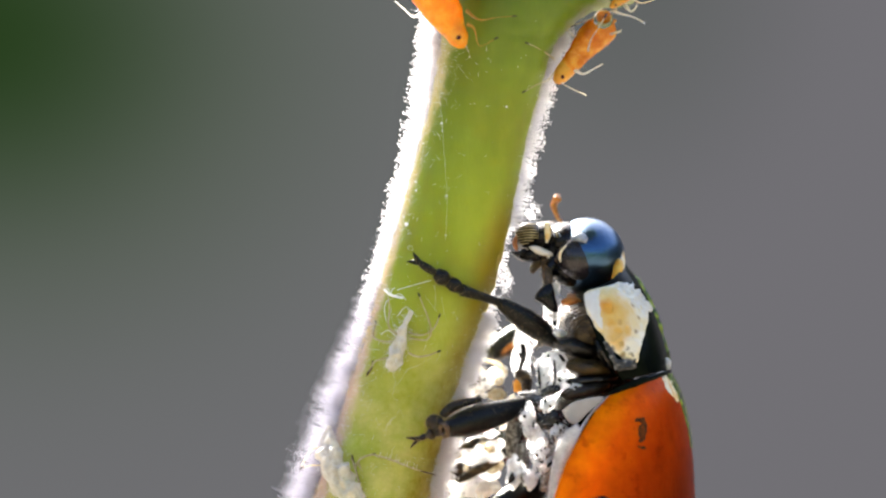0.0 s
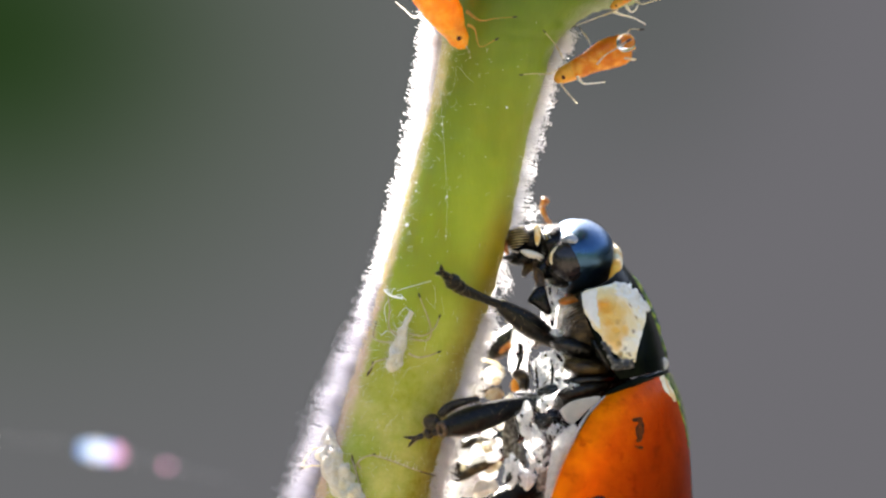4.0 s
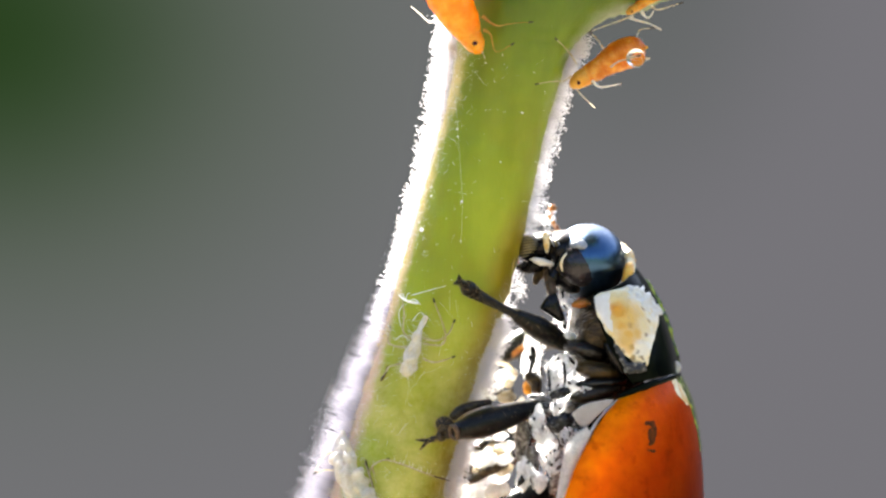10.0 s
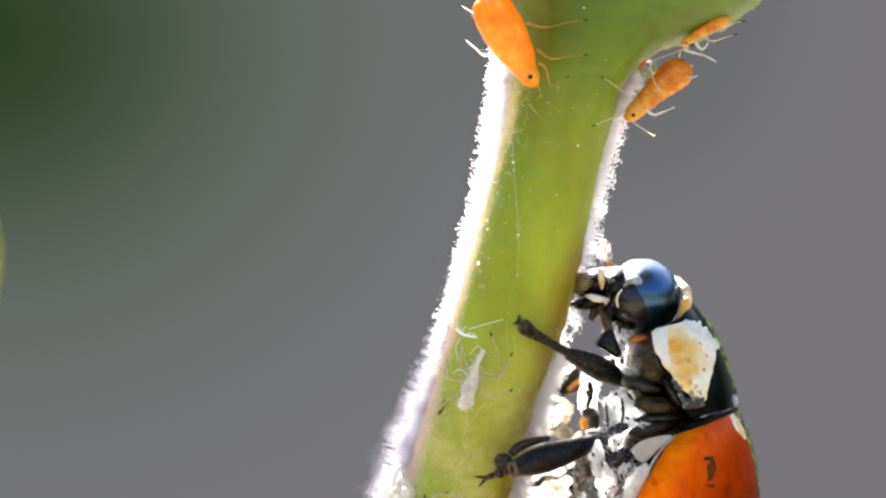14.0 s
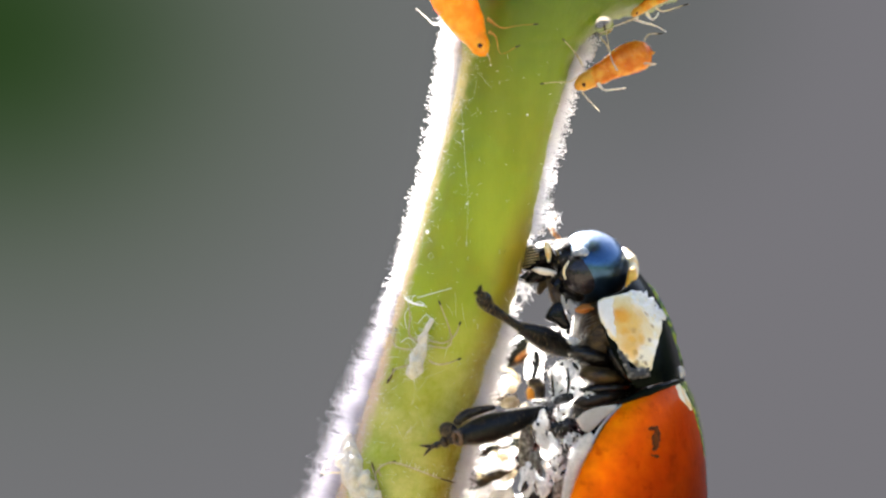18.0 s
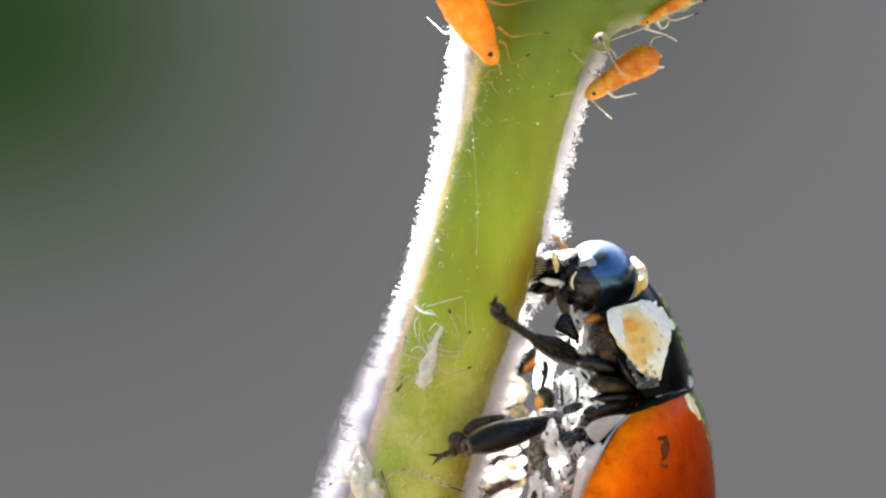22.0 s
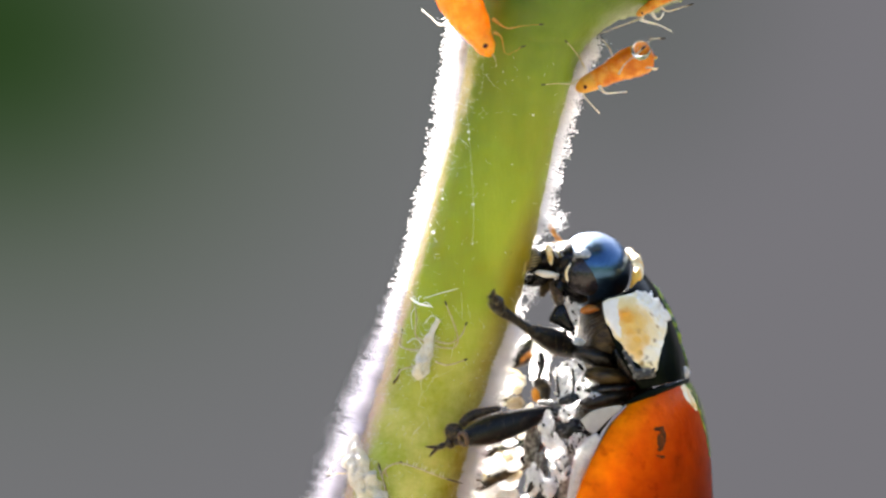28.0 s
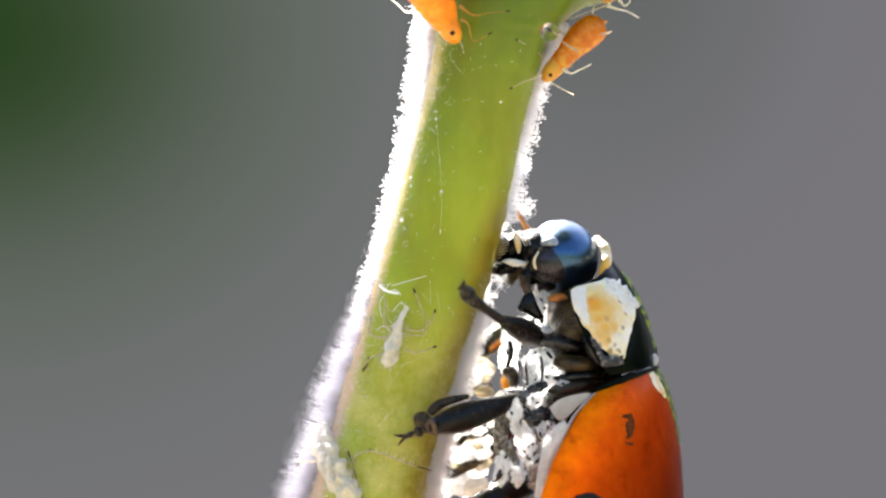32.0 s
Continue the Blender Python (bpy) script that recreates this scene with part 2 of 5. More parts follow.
# painted light: yellow glow on the wing cases' margin, deeper red shade seamwards
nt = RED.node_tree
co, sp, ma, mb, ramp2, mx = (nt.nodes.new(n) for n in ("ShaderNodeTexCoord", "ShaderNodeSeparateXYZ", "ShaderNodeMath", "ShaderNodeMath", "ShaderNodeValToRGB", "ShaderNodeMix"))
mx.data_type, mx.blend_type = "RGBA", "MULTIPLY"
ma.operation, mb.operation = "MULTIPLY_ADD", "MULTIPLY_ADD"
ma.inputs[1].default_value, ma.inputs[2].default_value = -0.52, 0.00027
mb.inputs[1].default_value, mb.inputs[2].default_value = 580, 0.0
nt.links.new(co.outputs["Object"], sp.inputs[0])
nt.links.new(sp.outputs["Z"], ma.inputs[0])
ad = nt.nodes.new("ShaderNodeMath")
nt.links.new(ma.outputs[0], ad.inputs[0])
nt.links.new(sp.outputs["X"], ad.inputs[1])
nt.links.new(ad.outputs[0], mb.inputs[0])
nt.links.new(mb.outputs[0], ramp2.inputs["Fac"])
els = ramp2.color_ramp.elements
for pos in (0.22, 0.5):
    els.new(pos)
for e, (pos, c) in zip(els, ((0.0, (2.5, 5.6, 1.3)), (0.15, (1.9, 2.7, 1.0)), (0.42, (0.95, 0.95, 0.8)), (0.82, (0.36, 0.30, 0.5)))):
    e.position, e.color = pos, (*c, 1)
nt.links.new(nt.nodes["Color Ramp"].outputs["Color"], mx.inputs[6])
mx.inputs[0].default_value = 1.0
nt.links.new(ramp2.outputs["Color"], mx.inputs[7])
pit, pm, px4 = (nt.nodes.new("ShaderNode" + n) for n in ("TexNoise", "MapRange", "Mix"))
pit.inputs["Scale"].default_value, pit.inputs["Detail"].default_value, pit.inputs["Roughness"].default_value = 5200, 7, 0.72
nt.links.new(co.outputs["Object"], pit.inputs["Vector"])
pm.inputs["From Min"].default_value, pm.inputs["From Max"].default_value = 0.46, 0.34
nt.links.new(pit.outputs["Fac"], pm.inputs["Value"])
px4.data_type, px4.blend_type = "RGBA", "MULTIPLY"
nt.links.new(pm.outputs[0], px4.inputs[0])
nt.links.new(mx.outputs[2], px4.inputs[6])
px4.inputs[7].default_value = (0.72, 0.55, 0.6, 1)
nt.links.new(px4.outputs[2], nt.nodes["Principled BSDF"].inputs["Base Color"])

# the stem turns a deeper green towards its node
nt = GREEN.node_tree
co, sp, mr, mx = (nt.nodes.new(n) for n in ("ShaderNodeTexCoord", "ShaderNodeSeparateXYZ", "ShaderNodeMapRange", "ShaderNodeMix"))
mx.data_type, mx.blend_type = "RGBA", "MULTIPLY"
mr.inputs["From Min"].default_value, mr.inputs["From Max"].default_value = 0.0126, 0.0154
nt.links.new(co.outputs["Object"], sp.inputs[0])
nt.links.new(sp.outputs["Z"], mr.inputs["Value"])
nt.links.new(mr.outputs[0], mx.inputs[0])
nt.links.new(nt.nodes["Color Ramp"].outputs["Color"], mx.inputs[6])
mx.inputs[7].default_value = (0.24, 0.38, 0.42, 1)
mx2, nz, mr2 = (nt.nodes.new(n) for n in ("ShaderNodeMix", "ShaderNodeTexNoise", "ShaderNodeMapRange"))
mx2.data_type, mx2.blend_type = "RGBA", "MULTIPLY"
nz.inputs["Scale"].default_value, nz.inputs["Detail"].default_value = 900, 4
mr2.inputs["From Min"].default_value, mr2.inputs["From Max"].default_value, mr2.inputs["To Max"].default_value = 0.50, 0.72, 0.5
nt.links.new(co.outputs["Object"], nz.inputs["Vector"])
nt.links.new(nz.outputs["Fac"], mr2.inputs["Value"])
nt.links.new(mr2.outputs[0], mx2.inputs[0])
nt.links.new(mx.outputs[2], mx2.inputs[6])
mx2.inputs[7].default_value = (1.0, 0.74, 0.6, 1)
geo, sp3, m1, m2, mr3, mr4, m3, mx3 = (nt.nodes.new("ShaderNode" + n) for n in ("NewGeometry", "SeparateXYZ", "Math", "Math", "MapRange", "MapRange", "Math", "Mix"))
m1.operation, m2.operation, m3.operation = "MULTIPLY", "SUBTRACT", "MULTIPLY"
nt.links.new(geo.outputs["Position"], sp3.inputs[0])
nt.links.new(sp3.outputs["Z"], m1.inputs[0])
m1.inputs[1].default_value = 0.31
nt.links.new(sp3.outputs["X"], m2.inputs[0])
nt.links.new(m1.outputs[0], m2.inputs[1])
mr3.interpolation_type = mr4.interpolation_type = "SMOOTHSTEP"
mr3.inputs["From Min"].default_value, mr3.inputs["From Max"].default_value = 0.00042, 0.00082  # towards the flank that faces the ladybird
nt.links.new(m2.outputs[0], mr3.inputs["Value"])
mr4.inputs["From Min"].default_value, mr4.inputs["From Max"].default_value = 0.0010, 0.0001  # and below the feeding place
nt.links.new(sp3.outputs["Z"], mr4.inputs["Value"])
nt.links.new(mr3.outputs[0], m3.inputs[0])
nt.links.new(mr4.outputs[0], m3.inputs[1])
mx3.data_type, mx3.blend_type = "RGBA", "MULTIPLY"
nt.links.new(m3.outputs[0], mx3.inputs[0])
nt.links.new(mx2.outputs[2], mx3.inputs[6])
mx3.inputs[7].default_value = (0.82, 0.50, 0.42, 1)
# a pale waxy bloom on its lower face
nzb, mrb, mrz, mb5, mxb = (nt.nodes.new("ShaderNode" + n) for n in ("TexNoise", "MapRange", "MapRange", "Math", "Mix"))
nzb.inputs["Scale"].default_value, nzb.inputs["Detail"].default_value, nzb.inputs["Roughness"].default_value = 2600, 6, 0.7
nt.links.new(co.outputs["Object"], nzb.inputs["Vector"])
mrb.inputs["From Min"].default_value, mrb.inputs["From Max"].default_value, mrb.inputs["To Max"].default_value = 0.34, 0.66, 0.7
nt.links.new(nzb.outputs["Fac"], mrb.inputs["Value"])
mrz.interpolation_type = "SMOOTHSTEP"
mrz.inputs["From Min"].default_value, mrz.inputs["From Max"].default_value = -0.0002, -0.0022
nt.links.new(sp3.outputs["Z"], mrz.inputs["Value"])
mb5.operation, mxb.data_type = "MULTIPLY", "RGBA"
nt.links.new(mrb.outputs[0], mb5.inputs[0])
nt.links.new(mrz.outputs[0], mb5.inputs[1])
nt.links.new(mb5.outputs[0], mxb.inputs[0])
nt.links.new(mx3.outputs[2], mxb.inputs[6])
mxb.inputs[7].default_value = (0.64, 0.60, 0.22, 1)
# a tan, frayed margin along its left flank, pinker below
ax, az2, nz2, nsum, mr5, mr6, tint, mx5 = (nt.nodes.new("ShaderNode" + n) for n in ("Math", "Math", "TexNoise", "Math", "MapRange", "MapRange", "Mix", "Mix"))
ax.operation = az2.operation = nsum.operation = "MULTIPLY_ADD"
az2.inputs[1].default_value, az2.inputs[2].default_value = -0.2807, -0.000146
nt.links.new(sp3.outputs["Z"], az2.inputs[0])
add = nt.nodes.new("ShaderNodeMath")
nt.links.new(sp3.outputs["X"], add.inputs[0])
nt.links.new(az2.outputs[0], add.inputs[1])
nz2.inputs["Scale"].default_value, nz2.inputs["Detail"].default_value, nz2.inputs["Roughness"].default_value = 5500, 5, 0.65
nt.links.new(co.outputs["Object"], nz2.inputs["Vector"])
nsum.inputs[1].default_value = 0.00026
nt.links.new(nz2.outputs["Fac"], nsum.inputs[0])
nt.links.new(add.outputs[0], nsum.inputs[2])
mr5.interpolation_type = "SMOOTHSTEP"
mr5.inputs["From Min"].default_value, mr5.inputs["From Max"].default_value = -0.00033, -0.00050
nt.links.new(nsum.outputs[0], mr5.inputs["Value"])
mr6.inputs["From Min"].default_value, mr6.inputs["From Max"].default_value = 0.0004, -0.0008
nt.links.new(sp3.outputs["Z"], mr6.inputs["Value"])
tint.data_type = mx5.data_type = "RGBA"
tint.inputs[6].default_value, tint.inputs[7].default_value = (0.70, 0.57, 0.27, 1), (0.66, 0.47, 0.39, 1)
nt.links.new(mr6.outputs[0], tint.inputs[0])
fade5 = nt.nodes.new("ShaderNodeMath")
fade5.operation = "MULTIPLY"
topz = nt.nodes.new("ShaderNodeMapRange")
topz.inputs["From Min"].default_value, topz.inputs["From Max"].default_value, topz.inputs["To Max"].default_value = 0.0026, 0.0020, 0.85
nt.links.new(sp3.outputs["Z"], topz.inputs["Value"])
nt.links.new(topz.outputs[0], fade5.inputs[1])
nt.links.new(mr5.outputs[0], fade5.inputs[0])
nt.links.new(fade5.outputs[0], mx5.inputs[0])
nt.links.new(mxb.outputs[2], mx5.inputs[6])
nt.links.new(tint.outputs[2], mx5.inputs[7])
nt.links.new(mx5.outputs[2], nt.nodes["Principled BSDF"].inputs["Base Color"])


# ---- shapes ----
def at(u, v, d=0.0):
    """A point of the plan: 150 steps to the millimetre, u to the right and v down as seen from the lens, d millimetres behind the stem's axis."""
    f = 1 - d * MM / EYE
    return Vector(((u - 784) / 150 * f, d, (441 - v) / 150 * f)) * MM


def spline(pts, n):
    """n + 1 points on a smooth curve through pts (vectors or numbers)."""
    out, last = [], len(pts) - 1
    for k in range(n + 1):
        x = k / n * last
        i = min(int(x), last - 1)
        f = x - i
        a, b, c, d = pts[max(i - 1, 0)], pts[i], pts[i + 1], pts[min(i + 2, last)]
        out.append(0.5 * (2 * b + (c - a) * f + (2 * a - 5 * b + 4 * c - d) * f * f + (3 * b - a - 3 * c + d) * f ** 3))
    return out


def frames_along(line):
    """For each point of a line: its direction and two directions across it, without twist."""
    out, side = [], None
    for k, p in enumerate(line):
        t = (line[min(k + 1, len(line) - 1)] - line[max(k - 1, 0)]).normalized()
        if side is None:
            side = t.orthogonal()
            alt = Vector((0, -1, 0)) - t * t.dot(Vector((0, -1, 0)))
            side = alt.normalized() if alt.length > 0.3 else side.normalized()
        side = (side - t * side.dot(t)).normalized()
        out.append((t, side, t.cross(side)))
    return out


def tube(pts, radii, rings=18, seg=14, flat=1.0, lump=0.0, bm=None, ripple=(0, 0.0)):
    """A closed round body along a curve; radii in millimetres; flat squeezes it across."""
    bm = bm or bmesh.new()
    line = spline(pts, rings)
    rad = [max(r, 0.0004) * MM * (1 - ripple[1] * abs(math.cos(math.pi * ripple[0] * k / rings)) ** 3) for k, r in enumerate(spline(radii, rings))]
    fr = frames_along(line)
    loops = []
    for k, (p, (t, a, b)) in enumerate(zip(line, fr)):
        loop = []
        for j in range(seg):
            w = 2 * math.pi * j / seg
            r = rad[k]
            if lump:
                r *= 1 + lump * noise.noise((p + a * math.cos(w) * r + b * math.sin(w) * r) * 9000)
            loop.append(bm.verts.new(p + a * (math.cos(w) * r) + b * (math.sin(w) * r * flat)))
        loops.append(loop)
    for k in range(rings):
        for j in range(seg):
            bm.faces.new((loops[k][j], loops[k][(j + 1) % seg], loops[k + 1][(j + 1) % seg], loops[k + 1][j]))
    for loop, k, s in ((loops[0], 0, -1), (loops[-1], -1, 1)):
        tip = bm.verts.new(line[k] + fr[k][0] * (s * rad[k] * 0.45))
        for j in range(seg):
            q = (loop[j], loop[(j + 1) % seg], tip)
            bm.faces.new(q if s > 0 else q[::-1])
    return bm


def ball(c, r, turn=(0, 0, 0), lump=0.0, rings=14, seg=20, bm=None, size=9000):
    """An ellipsoid at c with half-axes r in millimetres, turned by degrees, its skin gently uneven."""
    bm = bm or bmesh.new()
    m = pose(0, 0, 0, *turn).to_3x3()
    grid = []
    for i in range(1, rings):
        th = math.pi * i / rings
        row = []
        for j in range(seg):
            ph = 2 * math.pi * j / seg
            v = Vector((math.sin(th) * math.cos(ph), math.sin(th) * math.sin(ph), math.cos(th)))
            k = 1 + (lump * noise.noise((c + v * r[0] * MM) * size) if lump else 0)
            row.append(bm.verts.new(c + m @ Vector((v.x * r[0], v.y * r[1], v.z * r[2])) * (MM * k)))
        grid.append(row)
    top, bot = bm.verts.new(c + m @ Vector((0, 0, r[2] * MM))), bm.verts.new(c - m @ Vector((0, 0, r[2] * MM)))
    for j in range(seg):
        bm.faces.new((top, grid[0][j], grid[0][(j + 1) % seg]))
        bm.faces.new((bot, grid[-1][(j + 1) % seg], grid[-1][j]))
        for i in range(rings - 2):
            bm.faces.new((grid[i][j], grid[i + 1][j], grid[i + 1][(j + 1) % seg], grid[i][(j + 1) % seg]))
    return bm


def arch_point(stations, x, s, mid, side=-1):
    """A point on an arched shell: x along its stations, s from the margin (0) to the crest (1)."""
    i = min(int(x), len(stations) - 2)
    pick = [stations[max(i - 1, 0)], stations[i], stations[i + 1], stations[min(i + 2, len(stations) - 1)]]
    f = x - i
    val = []
    for a, b, c, d in zip(*pick):
        val.append(0.5 * (2 * b + (c - a) * f + (2 * a - 5 * b + 4 * c - d) * f * f + (3 * b - a - 3 * c + d) * f ** 3))
    mu, mv, cu, cv, du, dv, w = val
    u = (1 - s) ** 2 * mu + 2 * s * (1 - s) * cu + s * s * du
    v = (1 - s) ** 2 * mv + 2 * s * (1 - s) * cv + s * s * dv
    return at(u, v, mid + side * w * math.sqrt(max(0, 1 - s * s)))


def arch(stations, mid, side, rows, cols, lo, hi, thick, out=0.0, rough=0.0):
    """One half of an arched shell with thickness (millimetres), between lo(x) and hi(x) of its arch."""
    bm = bmesh.new()
    n = len(stations) - 1
    grid = []
    for r in range(rows + 1):
        x = n * r / rows if not isinstance(lo, tuple) else lo[0] + (lo[1] - lo[0]) * r / rows
        a, b = (0.0, 1.0) if hi is None else hi(x)
        row = []
        for k in range(cols + 1):
            q = a + (b - a) * k / cols
            s = math.sin(q * math.pi / 2)
            e = 0.01
            p = arch_point(stations, x, s, mid, side)
            px = arch_point(stations, min(x + e, n - 1e-4), s, mid, side) - arch_point(stations, max(x - e, 0), s, mid, side)
            ps = arch_point(stations, x, min(s + e, 1), mid, side) - arch_point(stations, x, max(s - e, 0), mid, side)
            nn = px.cross(ps)
            nn = nn.normalized() if nn.length > 1e-14 else Vector((1, 0, 0))
            c = arch_point(stations, n * 0.5, 0.35, mid, 0)
            if nn.dot(p - c) < 0:
                nn = -nn
            lift = out + rough * noise.noise(p * 7000)
            row.append((p + nn * (lift * MM), p - nn * ((thick - out) * MM)))
        grid.append(row)
    va = [[bm.verts.new(p[0]) for p in row] for row in grid]
    vb = [[bm.verts.new(p[1]) for p in row] for row in grid]
    for r in range(rows):
        for k in range(cols):
            bm.faces.new((va[r][k], va[r][k + 1], va[r + 1][k + 1], va[r + 1][k]))
            bm.faces.new((vb[r][k], vb[r + 1][k], vb[r + 1][k + 1], vb[r][k + 1]))
    for r in range(rows):
        for k in (0, cols):
            bm.faces.new((va[r][k], va[r + 1][k], vb[r + 1][k], vb[r][k]))
    for k in range(cols):
        for r in (0, rows):
            bm.faces.new((va[r][k], va[r][k + 1], vb[r][k + 1], vb[r][k]))
    bmesh.ops.recalc_face_normals(bm, faces=bm.faces)
    return bm


def arch_plan(stations, x, s):
    """The plan place (u, v) and half width of an arched shell at x along and s across."""
    i = min(int(x), len(stations) - 2)
    pick = [stations[max(i - 1, 0)], stations[i], stations[i + 1], stations[min(i + 2, len(stations) - 1)]]
    f = x - i
    mu, mv, cu, cv, du, dv, w = [0.5 * (2 * b + (c - a) * f + (2 * a - 5 * b + 4 * c - d) * f * f + (3 * b - a - 3 * c + d) * f ** 3) for a, b, c, d in zip(*pick)]
    return (1 - s) ** 2 * mu + 2 * s * (1 - s) * cu + s * s * du, (1 - s) ** 2 * mv + 2 * s * (1 - s) * cv + s * s * dv


def within(u, v, outline):
    """Steps inside (+) or outside (-) of a convex outline named clockwise on the plan."""
    best = 1e9
    for (a, b), (c, d) in zip(outline, outline[1:] + outline[:1]):
        n = math.hypot(c - a, d - b)
        best = min(best, ((c - a) * (v - b) - (d - b) * (u - a)) / n)
    return best


def overlay(stations, mid, side, field, high, rough=0.0, rows=72, cols=60, span=None, soft=5.0):
    """A thin layer on an arched shell: it comes out of the shell where field(u, v) is positive, in steps of the plan."""
    bm = bmesh.new()
    n = len(stations) - 1
    x0, x1 = span or (0.0, n)
    grid, val = [], []
    for r in range(rows + 1):
        x = x0 + (x1 - x0) * r / rows
        row, vrow = [], []
        for k in range(cols + 1):
            sn = math.sin(k / cols * math.pi / 2)
            e = 0.01
            p = arch_point(stations, x, sn, mid, side)
            px = arch_point(stations, min(x + e, n - 1e-4), sn, mid, side) - arch_point(stations, max(x - e, 0), sn, mid, side)
            ps = arch_point(stations, x, min(sn + e, 1), mid, side) - arch_point(stations, x, max(sn - e, 0), mid, side)
            nn = px.cross(ps)
            nn = nn.normalized() if nn.length > 1e-14 else Vector((1, 0, 0))
            if nn.dot(p - arch_point(stations, n * 0.5, 0.35, mid, 0)) < 0:
                nn = -nn
            f = max(-1.0, min(1.0, field(*arch_plan(stations, x, sn)) / soft))
            lift = high * f + (rough * noise.noise(p * 16000) if f > 0.3 else 0.0)
            row.append(bm.verts.new(p + nn * (lift * MM)))
            vrow.append(f)
        grid.append(row)
        val.append(vrow)
    for r in range(rows):
        for k in range(cols):
            if max(val[r][k], val[r][k + 1], val[r + 1][k + 1], val[r + 1][k]) > -0.95:
                bm.faces.new((grid[r][k], grid[r][k + 1], grid[r + 1][k + 1], grid[r + 1][k]))
    bmesh.ops.delete(bm, geom=[v for v in bm.verts if not v.link_faces], context="VERTS")
    return bm


def sheet(bm):
    """Opens a closed shape towards the back, so that only its thin front skin is left."""
    bm.normal_update()
    bmesh.ops.delete(bm, geom=[f for f in bm.faces if f.normal.y > 0.15], context="FACES")
    return bm


def plate(pts, d, thick, bulge=0.02):
    """A flat plate with rounded edges over an outline of the plan."""
    bm = bmesh.new()
    cu, cv = sum(p[0] for p in pts) / len(pts), sum(p[1] for p in pts) / len(pts)
    loop = [spline([Vector((p[0], p[1], 0)) for p in pts + pts[:1]], 40)[k] for k in range(39)]
    rings = []
    for f, e in ((1.0, 0.0), (0.97, -thick * 0.7), (0.88, -thick), (0.5, -thick - bulge)):
        rings.append([bm.verts.new(at(cu + (q.x - cu) * f, cv + (q.y - cv) * f, d + e)) for q in loop])
    for a, b in zip(rings, rings[1:]):
        for k in range(len(a)):
            k2 = (k + 1) % len(a)
            bm.faces.new((a[k], a[k2], b[k2], b[k]))
    c = bm.verts.new(at(cu, cv, d - thick - bulge * 1.2))
    base = bm.verts.new(at(cu, cv, d + thick * 0.2))
    for k in range(len(loop)):
        k2 = (k + 1) % len(loop)
        bm.faces.new((rings[-1][k], rings[-1][k2], c))
        bm.faces.new((rings[0][k2], rings[0][k], base))
    bmesh.ops.recalc_face_normals(bm, faces=bm.faces)
    return bm


def blots(mat, stations, mid, side, home, spots):
    """Soft stains in a material, each (u, v, steps of radius, colour) on an arched shell."""
    nt = mat.node_tree
    bs = nt.nodes["Principled BSDF"]
    last = nt.nodes["Color Ramp"].outputs["Color"]
    co, nz, av = (nt.nodes.new(n) for n in ("ShaderNodeTexCoord", "ShaderNodeTexNoise", "ShaderNodeVectorMath"))
    nz.inputs["Scale"].default_value, nz.inputs["Detail"].default_value = 9000, 4
    nt.links.new(co.outputs["Object"], nz.inputs["Vector"])
    av.operation = "MULTIPLY_ADD"
    av.inputs[1].default_value = (0.00012,) * 3
    nt.links.new(nz.outputs["Color"], av.inputs[0])
    nt.links.new(co.outputs["Object"], av.inputs[2])
    for u, v, r, c in spots:
        best = min(((arch_plan(stations, x * 0.05, math.sin(k * 0.03)), x * 0.05, math.sin(k * 0.03)) for x in range(20 * (len(stations) - 1)) for k in range(52)),
                   key=lambda g: math.hypot(g[0][0] - u, g[0][1] - v))
        p = arch_point(stations, best[1], best[2], mid, side) - home + Vector((0.00006,) * 3)
        dist, mr, mx = (nt.nodes.new(n) for n in ("ShaderNodeVectorMath", "ShaderNodeMapRange", "ShaderNodeMix"))
        dist.operation, mx.data_type, mr.interpolation_type = "DISTANCE", "RGBA", "SMOOTHSTEP"
        dist.inputs[1].default_value = p
        nt.links.new(av.outputs[0], dist.inputs[0])
        nt.links.new(dist.outputs["Value"], mr.inputs["Value"])
        mr.inputs["From Min"].default_value, mr.inputs["From Max"].default_value = 0.3 * r / 150 * MM, 1.5 * r / 150 * MM
        mr.inputs["To Min"].default_value, mr.inputs["To Max"].default_value = 1.0, 0.0
        nt.links.new(mr.outputs[0], mx.inputs[0])
        nt.links.new(last, mx.inputs[6])
        mx.inputs[7].default_value = (*c, 1)
        last = mx.outputs[2]
    nt.links.new(last, bs.inputs["Base Color"])


def world_of(ob):
    m = ob.matrix_basis.copy()
    while ob.parent:
        ob = ob.parent
        m = ob.matrix_basis @ m
    return m


def part(name, bm, material, parent=None, label="", origin=None, smooth=True):
    """One mesh object of a bmesh drawn in the world, under a thing or a part, with its own origin."""
    me = bpy.data.meshes.new(name)
    home = Matrix.Translation(origin) if origin is not None else (world_of(parent) if parent else Matrix())
    bm.transform(home.inverted())
    bm.to_mesh(me)
    bm.free()
    me.materials.append(material)
    if smooth:
        me.polygons.foreach_set("use_smooth", [True] * len(me.polygons))
    ob = new(name, me)
    if parent:
        ob.parent = parent
        ob.matrix_basis = world_of(parent).inverted() @ home
    else:
        ob.matrix_basis = home
    return tagged(ob, label)


def thing(name, where, label, category, group="", kind=""):
    ob = new(name)
    ob.empty_display_size = 0.0005
    ob.matrix_basis = Matrix.Translation(where)
    return tagged(ob, label, category, group, kind)


